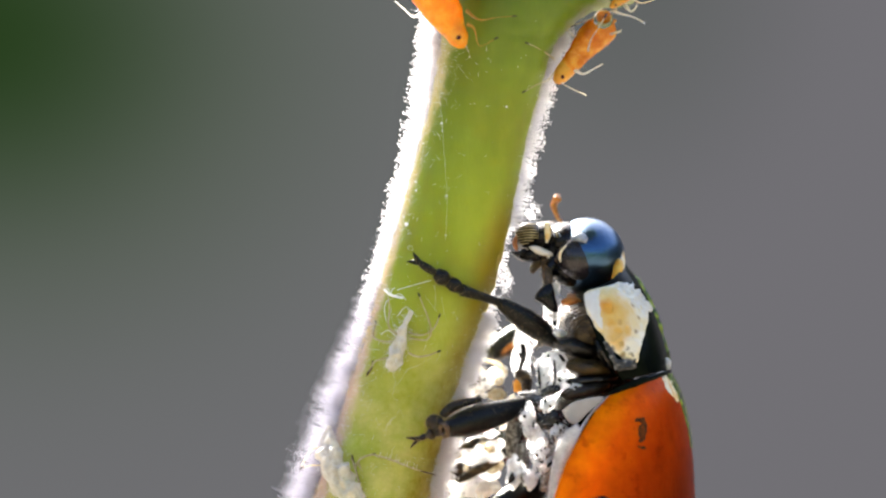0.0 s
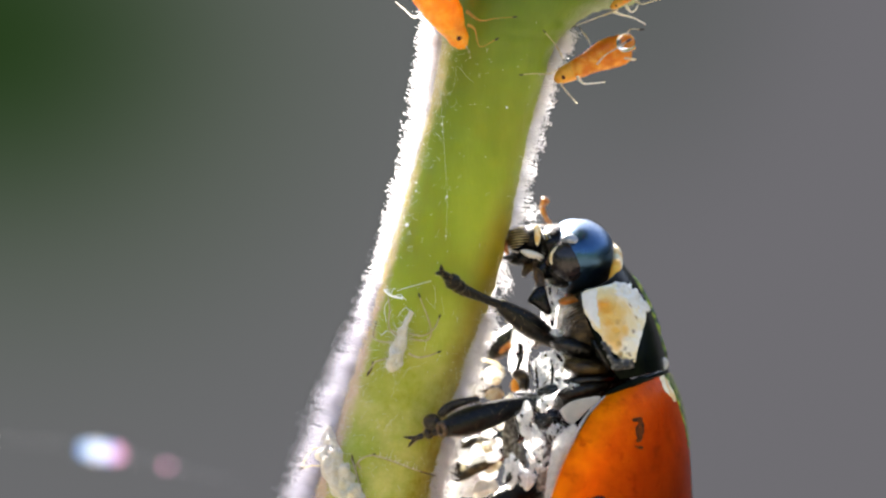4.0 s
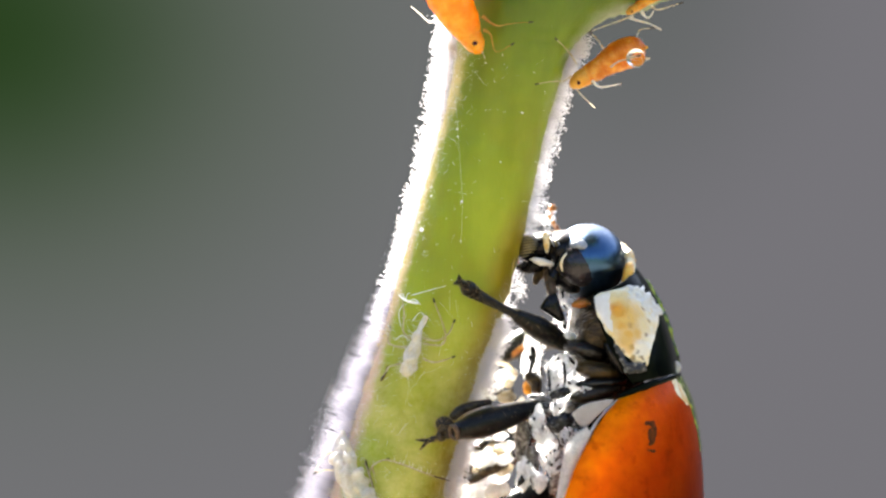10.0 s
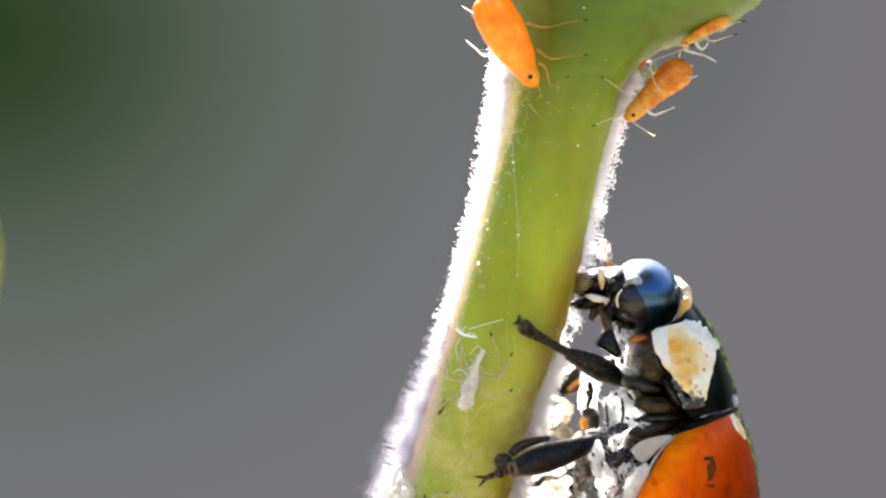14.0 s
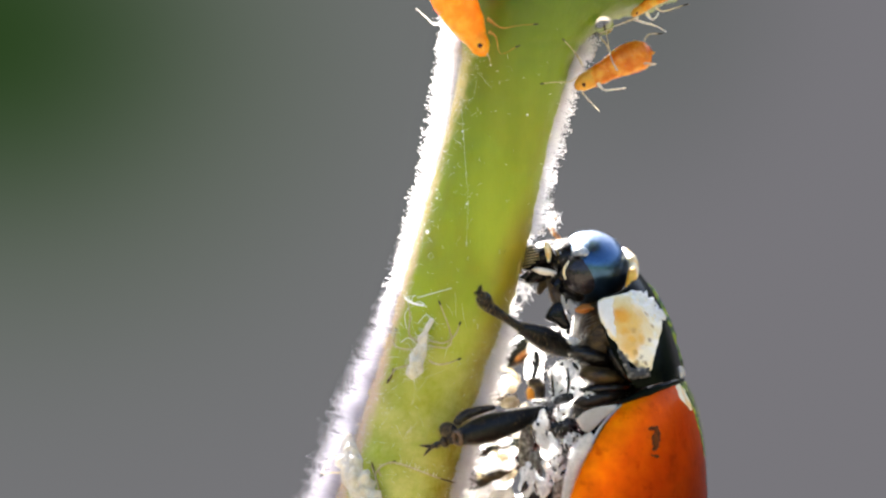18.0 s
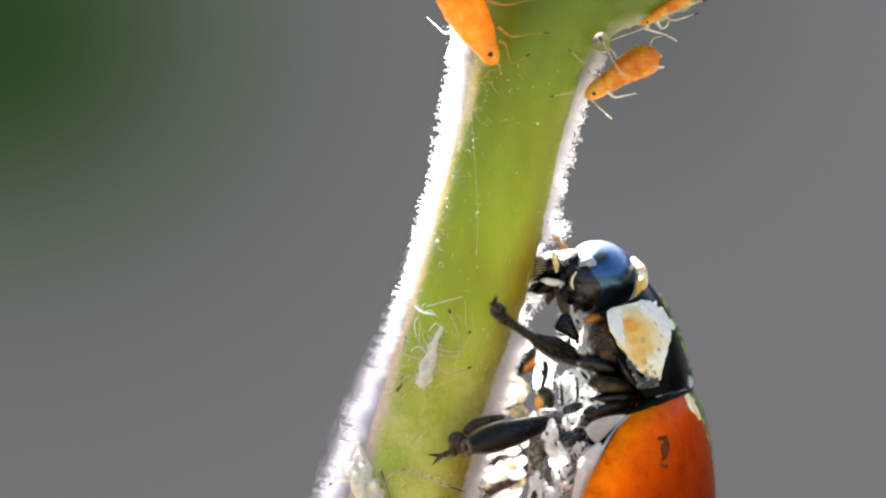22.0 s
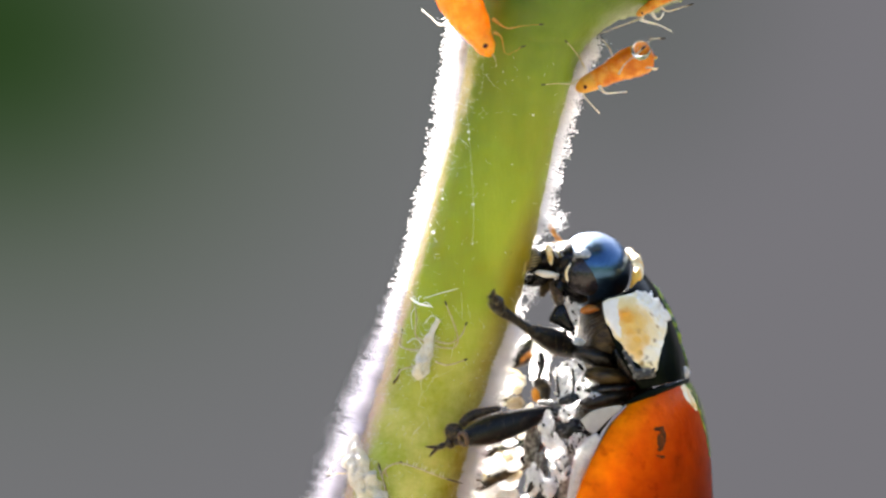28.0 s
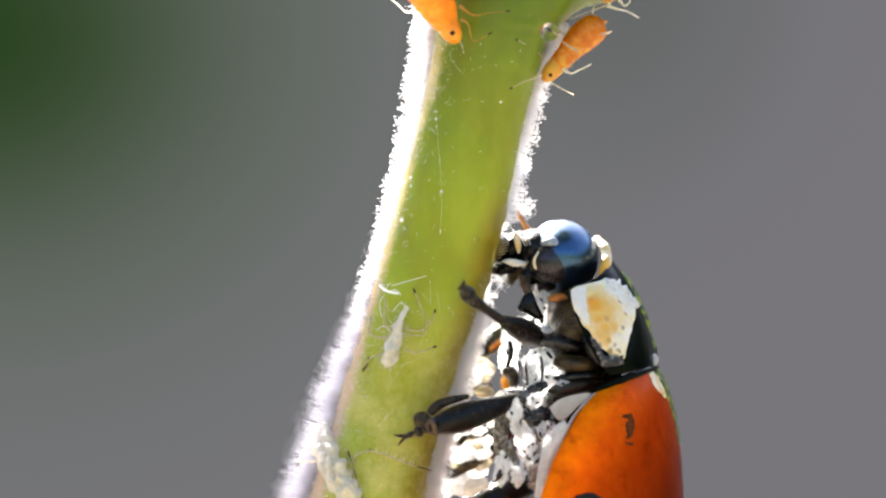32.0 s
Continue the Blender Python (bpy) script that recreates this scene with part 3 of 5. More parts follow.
def strands(name, roots, parent, material, kind="stuff", label="", bead=0.0):
    """Fine tapering hairs: roots are (point, tip, bend, radius) with radius in metres; bead: a drop at the tip, in hair radii."""
    verts, faces = [], []
    for p, q, bend, r in roots:
        t = (q - p).normalized()
        a = t.orthogonal().normalized()
        b = t.cross(a)
        k = len(verts)
        m = (p + q) / 2 + bend
        for c, f in ((p, 1.0), (m, 0.8)):
            for j in range(3):
                w = 2.0944 * j
                verts.append(c + a * (math.cos(w) * r * f) + b * (math.sin(w) * r * f))
        verts.append(q)
        for j in range(3):
            j2 = (j + 1) % 3
            faces.append((k + j, k + j2, k + 3 + j2, k + 3 + j))
            faces.append((k + 3 + j, k + 3 + j2, k + 6))
        if bead:
            k, e = len(verts), r * bead
            verts.extend((q - t * e, q + t * e * 1.2, q + a * e, q + b * e, q - a * e, q - b * e))
            for j in range(4):
                j2 = (j + 1) % 4
                faces.append((k, k + 2 + j2, k + 2 + j))
                faces.append((k + 1, k + 2 + j, k + 2 + j2))
    inv = world_of(parent).inverted()
    me = bpy.data.meshes.new(name)
    me.from_pydata([inv @ v for v in verts], [], faces)
    me.materials.append(material)
    ob = new(name, me)
    ob.parent = parent
    return tagged(ob, label, kind=kind)


def bristles(ob, parent, count, length, radius, material, seed, lean=(0, 0, 0), label="", keep=None):
    """Short hairs standing off a mesh, spread over its faces by area."""
    rng = random.Random(seed)
    me = ob.data
    polys = [p for p in me.polygons]
    total = 0.0
    marks = []
    for p in polys:
        total += p.area
        marks.append(total)
    w = world_of(ob)
    w3 = w.to_3x3()
    hairs = []
    for k in range(count):
        x = rng.uniform(0, total)
        lo, hi = 0, len(marks) - 1
        while lo < hi:
            m = (lo + hi) // 2
            lo, hi = (m + 1, hi) if marks[m] < x else (lo, m)
        p = polys[lo]
        vs = [me.vertices[i].co for i in p.vertices]
        f = [rng.random() + 0.01 for _ in vs]
        t = sum(f)
        c = sum((v * (g / t) for v, g in zip(vs, f)), Vector((0, 0, 0)))
        c, n = w @ c, w3 @ p.normal
        if keep and not keep(c):
            continue
        d = (n + Vector(lean) + Vector((rng.gauss(0, 0.35), rng.gauss(0, 0.35), rng.gauss(0, 0.35)))).normalized()
        hairs.append((c - n * (0.003 * MM), c + d * (length * rng.uniform(0.5, 1.2) * MM), Vector((0, 0, -0.06 * length * MM)), radius * MM))
    strands("bristle", hairs, parent, material, label=label or "fine bristles")


# ---- the setting: ground and the far garden ----
def ground_sheet():
    bm = bmesh.new()
    bmesh.ops.create_grid(bm, x_segments=60, y_segments=60, size=40.0)
    for v in bm.verts:
        v.co.z = -0.30 + 0.004 * noise.noise(v.co * 1.3)
    tagged(part("ground", bm, SOIL, smooth=False), "bare brown garden soil under the plant", "ground", kind="structure")


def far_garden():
    # backdrop sheet that glows, the garden's daylight baked into its colour
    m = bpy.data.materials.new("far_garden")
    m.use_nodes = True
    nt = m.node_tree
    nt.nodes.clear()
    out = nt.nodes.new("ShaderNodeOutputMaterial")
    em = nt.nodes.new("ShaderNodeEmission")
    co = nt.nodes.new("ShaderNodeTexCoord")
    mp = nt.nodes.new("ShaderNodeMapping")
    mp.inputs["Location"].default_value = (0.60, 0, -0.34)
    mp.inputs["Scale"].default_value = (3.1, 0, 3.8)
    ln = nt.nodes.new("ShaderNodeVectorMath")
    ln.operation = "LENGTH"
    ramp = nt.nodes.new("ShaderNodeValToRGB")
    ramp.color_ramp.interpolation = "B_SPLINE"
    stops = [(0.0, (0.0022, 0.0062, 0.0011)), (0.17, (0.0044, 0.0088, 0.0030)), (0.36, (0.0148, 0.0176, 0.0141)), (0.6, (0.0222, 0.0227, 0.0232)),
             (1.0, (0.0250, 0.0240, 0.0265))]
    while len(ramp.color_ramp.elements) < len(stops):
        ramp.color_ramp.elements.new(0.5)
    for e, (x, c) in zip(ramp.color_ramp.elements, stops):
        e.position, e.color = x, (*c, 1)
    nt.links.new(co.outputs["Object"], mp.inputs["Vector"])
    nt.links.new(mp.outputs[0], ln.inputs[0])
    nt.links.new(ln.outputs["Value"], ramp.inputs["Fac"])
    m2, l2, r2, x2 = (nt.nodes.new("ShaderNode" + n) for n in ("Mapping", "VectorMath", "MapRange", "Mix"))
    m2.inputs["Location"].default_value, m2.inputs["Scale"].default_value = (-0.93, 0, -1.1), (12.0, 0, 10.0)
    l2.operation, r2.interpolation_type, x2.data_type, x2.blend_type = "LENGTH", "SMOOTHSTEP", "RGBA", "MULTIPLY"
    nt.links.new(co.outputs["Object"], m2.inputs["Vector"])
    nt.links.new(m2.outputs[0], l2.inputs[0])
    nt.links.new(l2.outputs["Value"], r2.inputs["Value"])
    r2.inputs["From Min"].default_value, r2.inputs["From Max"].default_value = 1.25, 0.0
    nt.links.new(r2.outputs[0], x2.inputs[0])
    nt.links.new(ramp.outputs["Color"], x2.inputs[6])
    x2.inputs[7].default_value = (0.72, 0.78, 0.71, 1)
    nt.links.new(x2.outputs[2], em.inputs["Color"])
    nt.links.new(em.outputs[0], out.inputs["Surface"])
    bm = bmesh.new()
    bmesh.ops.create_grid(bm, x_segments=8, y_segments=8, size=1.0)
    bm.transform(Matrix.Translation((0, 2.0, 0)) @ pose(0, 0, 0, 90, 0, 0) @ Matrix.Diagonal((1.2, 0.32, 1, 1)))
    tagged(part("backdrop", bm, m, origin=Vector((0, 2.0, 0))), "glowing backdrop painted as blurred grey garden ground with dark green shrubs", "backdrop", kind="structure")


def hedge():
    """An unseen hedge-shaped ring, added to cut low sky light and reflections."""
    bm = bmesh.new()
    rings = []
    for k in range(97):
        a = radians(360 * k / 96)
        ring = []
        for h, off in ((-0.35, 0.0), (0.1, -0.12), (0.55, -0.15), (0.95, -0.05), (1.1, 0.25), (0.9, 0.6), (-0.35, 0.7)):
            rr = 3.2 + off
            p = Vector((math.cos(a) * rr, math.sin(a) * rr, h))
            p += Vector((math.cos(a), math.sin(a), 0.6)) * (0.16 * noise.noise(p * 2.2) + 0.07 * noise.noise(p * 6.0))
            ring.append(bm.verts.new(p))
        rings.append(ring)
    for x, y in zip(rings, rings[1:]):
        for k in range(6):
            bm.faces.new((x[k], y[k], y[k + 1], x[k + 1]))
    bmesh.ops.recalc_face_normals(bm, faces=bm.faces)
    tagged(part("hedge", bm, SKYBLOCK), "unseen dark green hedge ring added to block the low sky", "hedge", kind="structure")


ground_sheet()
far_garden()
hedge()

# ---- the stem ----
STEM = [(420, 2200, 3.0, 112), (520, 1600, 1.2, 110), (608, 1150, 0.3, 106), (656, 960, 0.05, 103), (682, 870, 0, 101), (713, 760, 0, 97),
        (750, 640, 0, 94), (787, 530, 0, 97), (820, 420, 0, 96), (847, 310, 0, 92), (872, 205, 0, 90), (893, 120, 0, 95),
        (905, 60, 0, 104), (922, 10, 0.02, 124), (948, -60, 0.1, 180), (998, -160, 0.3, 265), (1060, -290, 0.4, 300), (1100, -420, 0.5, 285)]


def plant_stem():
    root = thing("plant_stem", at(420, 2200, 3.0), "downy green plant stem swelling into a smooth node at its top", "stem")
    pts = [Vector((-0.004 - 0.06 * z * z, 0.003 + 0.05 * (z - 0.018), -z)) for z in (0.305, 0.2, 0.12, 0.072, 0.045, 0.028, 0.018)] + [at(u, v, d) for u, v, d, r in STEM]
    rad = [1.2, 1.1, 1.0, 0.95, 0.9, 0.85, 0.8] + [r / 150 for u, v, d, r in STEM]
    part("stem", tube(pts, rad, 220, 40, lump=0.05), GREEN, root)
    # the down: fine white hairs standing off the stem, thickest along its flanks
    rng = random.Random(4)
    line = spline(pts, 900)
    rr = spline(rad, 900)
    fr = frames_along(line)
    hairs, soft = [], []
    inside = [k for k, p in enumerate(line) if -0.0045 < p.z < 0.005]
    lo, hi = inside[0], inside[-1] - 1
    frost = []
    for _ in range(120000):
        x = rng.uniform(lo, hi)
        k = int(x)
        p, (t, a, b) = line[k].lerp(line[k + 1], x - k), fr[k]
        w = rng.uniform(0, 2 * math.pi)
        nrm = a * math.cos(w) + b * math.sin(w)
        face, z = -nrm.y, p.z / MM
        low = max(0.0, min(1.0, (-0.3 - z) / 0.8))
        patchy = noise.noise(p * 3000)
        if nrm.x < 0:
            edge = 0.04 + 0.10 * patchy + 0.30 * low
        elif z > -0.2:
            edge = -0.06 + 0.10 * patchy
        else:
            edge = 0.38 + 0.10 * patchy
        if nrm.y > 0.75:
            continue
        q = p + nrm * (rr[k] * MM)
        if face > edge:
            # a thin frost of short hairs beside the flanks, a few over the whole face
            near = math.exp(-(face - edge) / (0.24 if nrm.x < 0 else 0.08))
            if z < 2.3 and rng.random() < ((0.62 if z > -0.4 else 0.30) if nrm.x < 0 else 0.13) * near + (0.012 if z < -0.6 else 0.003):
                lean = Vector((rng.gauss(0, 0.9), rng.gauss(-0.2, 0.5), rng.gauss(-0.3, 0.9)))
                tip = q + (nrm + lean).normalized() * (rng.uniform(0.02, 0.08) * MM)
                frost.append((q - nrm * 0.000004, tip, lean * (0.012 * MM), rng.uniform(0.0010, 0.0022) * MM))
            continue
        if nrm.x > 0 and -0.62 < z < 0.36 and nrm.y < 0.5:
            continue  # rubbed off where the ladybird feeds
        if z > 2.5 and nrm.x > -0.4 and rng.random() < min(1.0, (z - 2.5) * 3):
            continue
        tuft = noise.noise(p * 16000 + nrm * 4.0)
        comb = Vector((noise.noise(p * 11000), noise.noise(p * 11000 + Vector((7, 0, 0))), noise.noise(p * 11000 + Vector((0, 5, 0))))) * 0.55
        fade = -0.6 + 0.35 * noise.noise(p * 1500) + 0.8 * rng.uniform(-1, 1) + (0.12 if tuft > 0 else -0.12)
        if z < fade and nrm.x < 0:
            lean = comb + Vector((rng.gauss(0, 0.30), rng.gauss(0, 0.30), rng.gauss(0.05, 0.30)))
            length = rng.uniform(0.09, 0.22) * (1.0 + 0.4 * tuft) * (1.0 + 0.85 * max(0.0, min(1.0, (-0.6 - z) / 1.5))) * (0.5 if face > 0.2 else 1.0)
            soft.append((q - nrm * 0.00001, q + (nrm + lean).normalized() * (length * MM), lean * (0.04 * MM), rng.uniform(0.0020, 0.0042) * MM))
        else:
            lean = comb * 0.7 + Vector((rng.gauss(0, 0.24), rng.gauss(0, 0.24), rng.gauss(0.05, 0.24)))
            length = rng.uniform(0.10, 0.27) * ((0.68 + 0.44 * max(0.0, min(1.0, (z + 0.2) / 2.0))) if nrm.x < 0 else 0.78) * (1.0 + 0.45 * tuft)
            hairs.append((q - nrm * 0.00001, q + (nrm + lean).normalized() * (length * MM), lean * (0.03 * MM), rng.uniform(0.0030, 0.0062) * MM))
    strands("stem_down", hairs, root, DOWN, label="short white down lit from behind", bead=2.1)
    strands("soft_down", soft, root, SOFTDOWN, label="sparser lilac-white down", bead=1.5)
    strands("frost", frost, root, SILK, label="fine white frost of hairs")
    # white specks and dark scars on the stem's face
    specks, scars = bmesh.new(), bmesh.new()
    for n in range(15):
        k = rng.randrange(inside[0], inside[-1])
        t, a, b = fr[k]
        sx = (Vector((1, 0, 0)) - t * t.x).normalized()
        front = (Vector((0, -1, 0)) - t * -t.y).normalized()
        h = rng.uniform(-0.8, 0.8)
        c = line[k] + (sx * h + front * math.sqrt(1 - h * h)) * (rr[k] * MM * 1.0)
        e = rng.choice((0.003, 0.004, 0.004, 0.006, 0.008))
        if n % 6:
            ball(c, (e, e, e * rng.uniform(1, 2)), (0, rng.uniform(-40, 40), 0), 0.3, 6, 8, specks)
        else:
            ball(c, (e * 1.2, e, e * rng.uniform(1, 3)), (0, rng.uniform(-40, 40), 0), 0.3, 6, 8, scars)
    tagged(part("specks", specks, SILK, root, "tiny white wax specks"), kind="stuff")
    tagged(part("scars", scars, BROWN, root, "tiny brown scars"), kind="stuff")
    # brown ridges where the downy flanks begin
    for name, turn, mat, r0, top, bed in (("ridge", 0.95, SCAB, 0.036, 0.6, 0.955),):
        ks = [k for k in inside[::6] if line[k].z / MM < top]
        pts2, rad2 = [], []
        for k in ks:
            t, a, b = fr[k]
            sx = Vector((1, 0, 0)) - t * t.x
            sx.normalize()
            front = (Vector((0, -1, 0)) - t * -t.y).normalized()
            n2 = sx * turn + front * math.sqrt(1 - turn * turn)
            wig = 0.05 * noise.noise(line[k] * 900) + 0.03 * noise.noise(line[k] * 4000)
            pts2.append(line[k] + (n2 + sx * wig).normalized() * (rr[k] * MM * bed))
            rad2.append(r0 * max(0.2, (0.95 if turn < 0 else 0.7) + 0.8 * noise.noise(line[k] * 2500)))
        part(name, tube(pts2, rad2, 160, 10, 1.0, 0.2), mat, root, "tan raised ridge")
    return root


plant_stem()

# ---- the ladybird ----
MID = 0.45  # its mirror plane lies this far behind the stem's axis
PRONOTUM = [(1044, 516, 1100, 508, 1118, 470, 1.05), (1050, 556, 1118, 536, 1144, 506, 1.22), (1070, 606, 1138, 590, 1172, 565, 1.36),
            (1095, 652, 1152, 640, 1190, 622, 1.42), (1112, 676, 1155, 668, 1196, 657, 1.38)]
ELYTRA = [(1090, 702, 1145, 678, 1198, 662, 1.45), (1062, 735, 1140, 715, 1217, 702, 1.75), (1033, 783, 1130, 775, 1231, 765, 1.98),
          (1006, 838, 1120, 845, 1238, 850, 2.15), (985, 905, 1110, 920, 1239, 945, 2.25), (960, 1040, 1095, 1060, 1222, 1095, 2.2),
          (955, 1180, 1070, 1200, 1172, 1235, 1.7), (975, 1290, 1040, 1295, 1105, 1312, 0.95), (1010, 1338, 1030, 1338, 1050, 1340, 0.15)]


def leg_piece(name, a, b, radii, mat, root, label="", bow=0.0, flat=1.0, rings=14):
    m = (a + b) / 2 + Vector((0, 0, bow * MM))
    return part(name, tube([a, m, b], radii, rings, 14, flat), mat, root, label, origin=a)


def tarsus_mesh(a, b, scale=1.0, claw=0.10):
    """Three lobed joints and a pair of claws from a to b."""
    bm = bmesh.new()
    d = (b - a)
    up = Vector((0, -1, 0)).cross(d).normalized()
    for f0, f1, r in ((0.0, 0.36, 0.075), (0.3, 0.62, 0.085), (0.55, 1.0, 0.045)):
        tube([a + d * f0, a + d * (f0 + f1) / 2, a + d * f1], [r * 0.5 * scale, r * scale, r * 0.7 * scale], 8, 10, bm=bm)
    for s in (-1, 1):
        c = b + d.normalized() * (claw * 0.55 * MM) + up * (s * claw * 0.24 * MM)
        e = b + d.normalized() * (claw * 1.05 * MM) + up * (s * claw * 0.50 * MM)
        tube([b, c, e], [0.030 * scale, 0.022 * scale, 0.005], 8, 8, bm=bm)
    return bm


def ladybird():
    root = thing("ladybird", at(1080, 800, MID), "seven-spot ladybird with orange wing cases climbing the stem", "ladybird")
    P = {}
    # wing cases
    for side in (-1, 1):
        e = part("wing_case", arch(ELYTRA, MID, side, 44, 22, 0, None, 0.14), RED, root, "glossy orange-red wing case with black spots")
        if side < 0:
            def spot(x0, x1, q0, q1, wob):
                xm, xr, qm, qr = (x0 + x1) / 2, (x1 - x0) / 2, (q0 + q1) / 2, (q1 - q0) / 2
                def span(x):
                    h = qr * math.sqrt(max(0.0, 1 - ((x - xm) / xr) ** 2))
                    k = wob * noise.noise(Vector((x * 3, q0 * 9, 1.5)))
                    return qm - h + k, qm + h + k
                return arch(ELYTRA, MID, side, 16, 8, (x0 + 0.002, x1 - 0.002), span, 0.02, 0.006)
            part("black_spot", spot(3.6, 5.2, 0.10, 0.36, 0.02), BLACK, e, "round black spot")
            part("black_spot", spot(4.9, 6.3, 0.45, 0.85, 0.02), BLACK, e, "round black spot")
            def blotch(u, v):
                w = 3 * noise.noise(Vector((u * 0.12, v * 0.12, 3)))
                def stroke(a, b, c, d, r):
                    f = max(0.0, min(1.0, ((u - a) * (c - a) + (v - b) * (d - b)) / ((c - a) ** 2 + (d - b) ** 2)))
                    return r - math.hypot(u - a - f * (c - a), v - b - f * (d - b))
                return max(stroke(1138, 748, 1150, 746, 2.5), stroke(1150, 746, 1152, 764, 2.5), stroke(1152, 764, 1146, 782, 4), stroke(1143, 760, 1143, 775, 2), stroke(1141, 795, 1149, 797, 1.5)) + w + 0.8
            part("scratch", overlay(ELYTRA, MID, side, blotch, 0.006, 0.002, 110, 110, (0.8, 2.8), 3.0), BLOT, e, "dark crooked blotch")

        def crest(x):
            return (0.70 + 0.20 * min(1, x / 2.2) + 0.02 * noise.noise(Vector((x * 5, 2, 2))), 1.0)
        part("shield_spot", arch(ELYTRA, MID, side, 20, 8, (0.0, 2.4), crest, 0.02, 0.007), SEAM, e, "black spot across the seam with painted green reflection")
        corner = [(1180, 661), (1203, 657), (1218, 706), (1210, 714), (1190, 694)]
        part("white_mark", overlay(ELYTRA, MID, side, lambda u, v: within(u, v, corner) + 2 * noise.noise(Vector((u * 0.1, v * 0.1, 8))), 0.006, 0.002, 60, 70, (0.0, 1.3), 5.0),
             CREAM, e, "small cream triangle beside the seam")
    # white lump in place of the sun glint at the shield's hind corner
    part("white_hinge", ball(at(1188, 651, MID - 0.42), (0.06, 0.07, 0.10), (0, 20, 0), 0.3), PURE, root, "small white lump standing in for a glint between neck shield and wing case")
    part("hind_edge", tube([arch_point(ELYTRA, 0.02, math.sin(k * math.pi / 18), MID, -1) + Vector((0, -0.01, 0.012)) * MM for k in range(9)], [0.02, 0.035, 0.04, 0.045, 0.04, 0.04, 0.035, 0.03, 0.02], 40, 12, 1.0, 0.25),
         SHIELD, root, "black hind edge of the neck shield")
    # pronotum with its white corner patches
    pr = part("pronotum", arch(PRONOTUM, MID, -1, 30, 22, 0, None, 0.06), SHIELD, root, "glossy black neck shield")
    part("pronotum", arch(PRONOTUM, MID, 1, 30, 22, 0, None, 0.06), SHIELD, root, "glossy black neck shield")

    outer = [(1041, 534), (1045, 523), (1056, 516), (1102, 506), (1136, 519), (1161, 556), (1148, 612), (1140, 644), (1118, 655), (1095, 622), (1060, 588)]

    def patch(u, v):
        return within(u, v, outer) + 3.5 * noise.noise(Vector((u * 0.07, v * 0.07, 0.4))) * (1 if v > 560 or u > 1100 else 0.2)

    def rim(u, v):
        return min(within(u, v, outer) - 0.5, 1074 + (v - 520) * 0.12 + 4 * noise.noise(Vector((u * 0.08, v * 0.08, 2.4))) - u)

    def crust(u, v):
        d = within(u, v, [(1100, 502), (1128, 506), (1152, 530), (1166, 556), (1148, 566), (1106, 520)])
        return d + 6 * noise.noise(Vector((u * 0.11, v * 0.11, 5.2))) + 3 * noise.noise(Vector((u * 0.3, v * 0.3, 1.2)))

    def tip(u, v):
        return max(within(u, v, [(1078, 606), (1088, 608), (1108, 650), (1100, 662)]), within(u, v, [(1098, 641), (1137, 638), (1138, 655), (1104, 662)])) + 5 * noise.noise(Vector((u * 0.13, v * 0.13, 9)))

    part("white_patch", overlay(PRONOTUM, MID, -1, patch, 0.014, 0.008, soft=3.0), CHIPPED, pr, "yellowed flaking cream corner patch")
    part("white_rim", overlay(PRONOTUM, MID, -1, rim, 0.022, 0.0, soft=5.0), WHITE, pr, "smooth white rim of the patch")
    blots(CHIPPED, PRONOTUM, MID, -1, world_of(root).to_translation(), [
        (1100, 562, 40, (0.78, 0.49, 0.12)), (1102, 602, 22, (0.78, 0.47, 0.12)), (1132, 578, 16, (0.80, 0.64, 0.34)), (1130, 618, 17, (0.84, 0.76, 0.60)), (1085, 546, 12, (0.77, 0.27, 0.006)),
        (1093, 577, 9, (0.77, 0.40, 0.05)), (1104, 590, 7, (0.77, 0.42, 0.06)), (1109, 612, 5, (0.55, 0.32, 0.08)), (1114, 630, 6, (0.34, 0.22, 0.08)), (1131, 546, 5, (0.34, 0.18, 0.04)), (1137, 592, 5, (0.34, 0.20, 0.08)),
        (1130, 600, 3, (0.4, 0.26, 0.12)), (1124, 646, 7, (0.10, 0.09, 0.08)), (1092, 624, 8, (0.10, 0.09, 0.10)), (1088, 552, 13, (0.78, 0.36, 0.02)), (1118, 588, 9, (0.74, 0.44, 0.10)),
        (1106, 574, 6, (0.60, 0.34, 0.08)), (1112, 642, 9, (0.16, 0.12, 0.07)), (1128, 630, 5, (0.24, 0.17, 0.09)), (1120, 622, 4, (0.18, 0.12, 0.06)), (1140, 566, 5, (0.45, 0.30, 0.12))])
    part("worn_tip", overlay(PRONOTUM, MID, -1, tip, 0.021, 0.012, soft=4.0), SMUDGE, pr, "worn grey lower tip of the patch")
    part("flake", overlay(PRONOTUM, MID, -1, crust, 0.020, 0.024, 120, 110, soft=4.0), FLAKE, pr, "raised bright white flake")
    # thin tube added to carry the painted green reflection
    part("shield_rim", tube([at(1111, 475, MID), at(1142, 506, MID), at(1169, 565, MID), at(1187, 621, MID), at(1194, 655, MID)], [0.014, 0.036, 0.048, 0.044, 0.02], 48, 12, 1.0, 0.5), SEAM, pr,
         "painted green reflection along the shield's crest")
    part("collar_edge", tube([at(1094, 512, MID - 0.74), at(1101, 496, MID - 0.66), at(1106, 478, MID - 0.54), at(1107, 466, MID - 0.44)], [0.03, 0.05, 0.06, 0.04], 30, 16, 1.0, 0.25),
         YELLOW, root, "ochre-yellow lower collar")
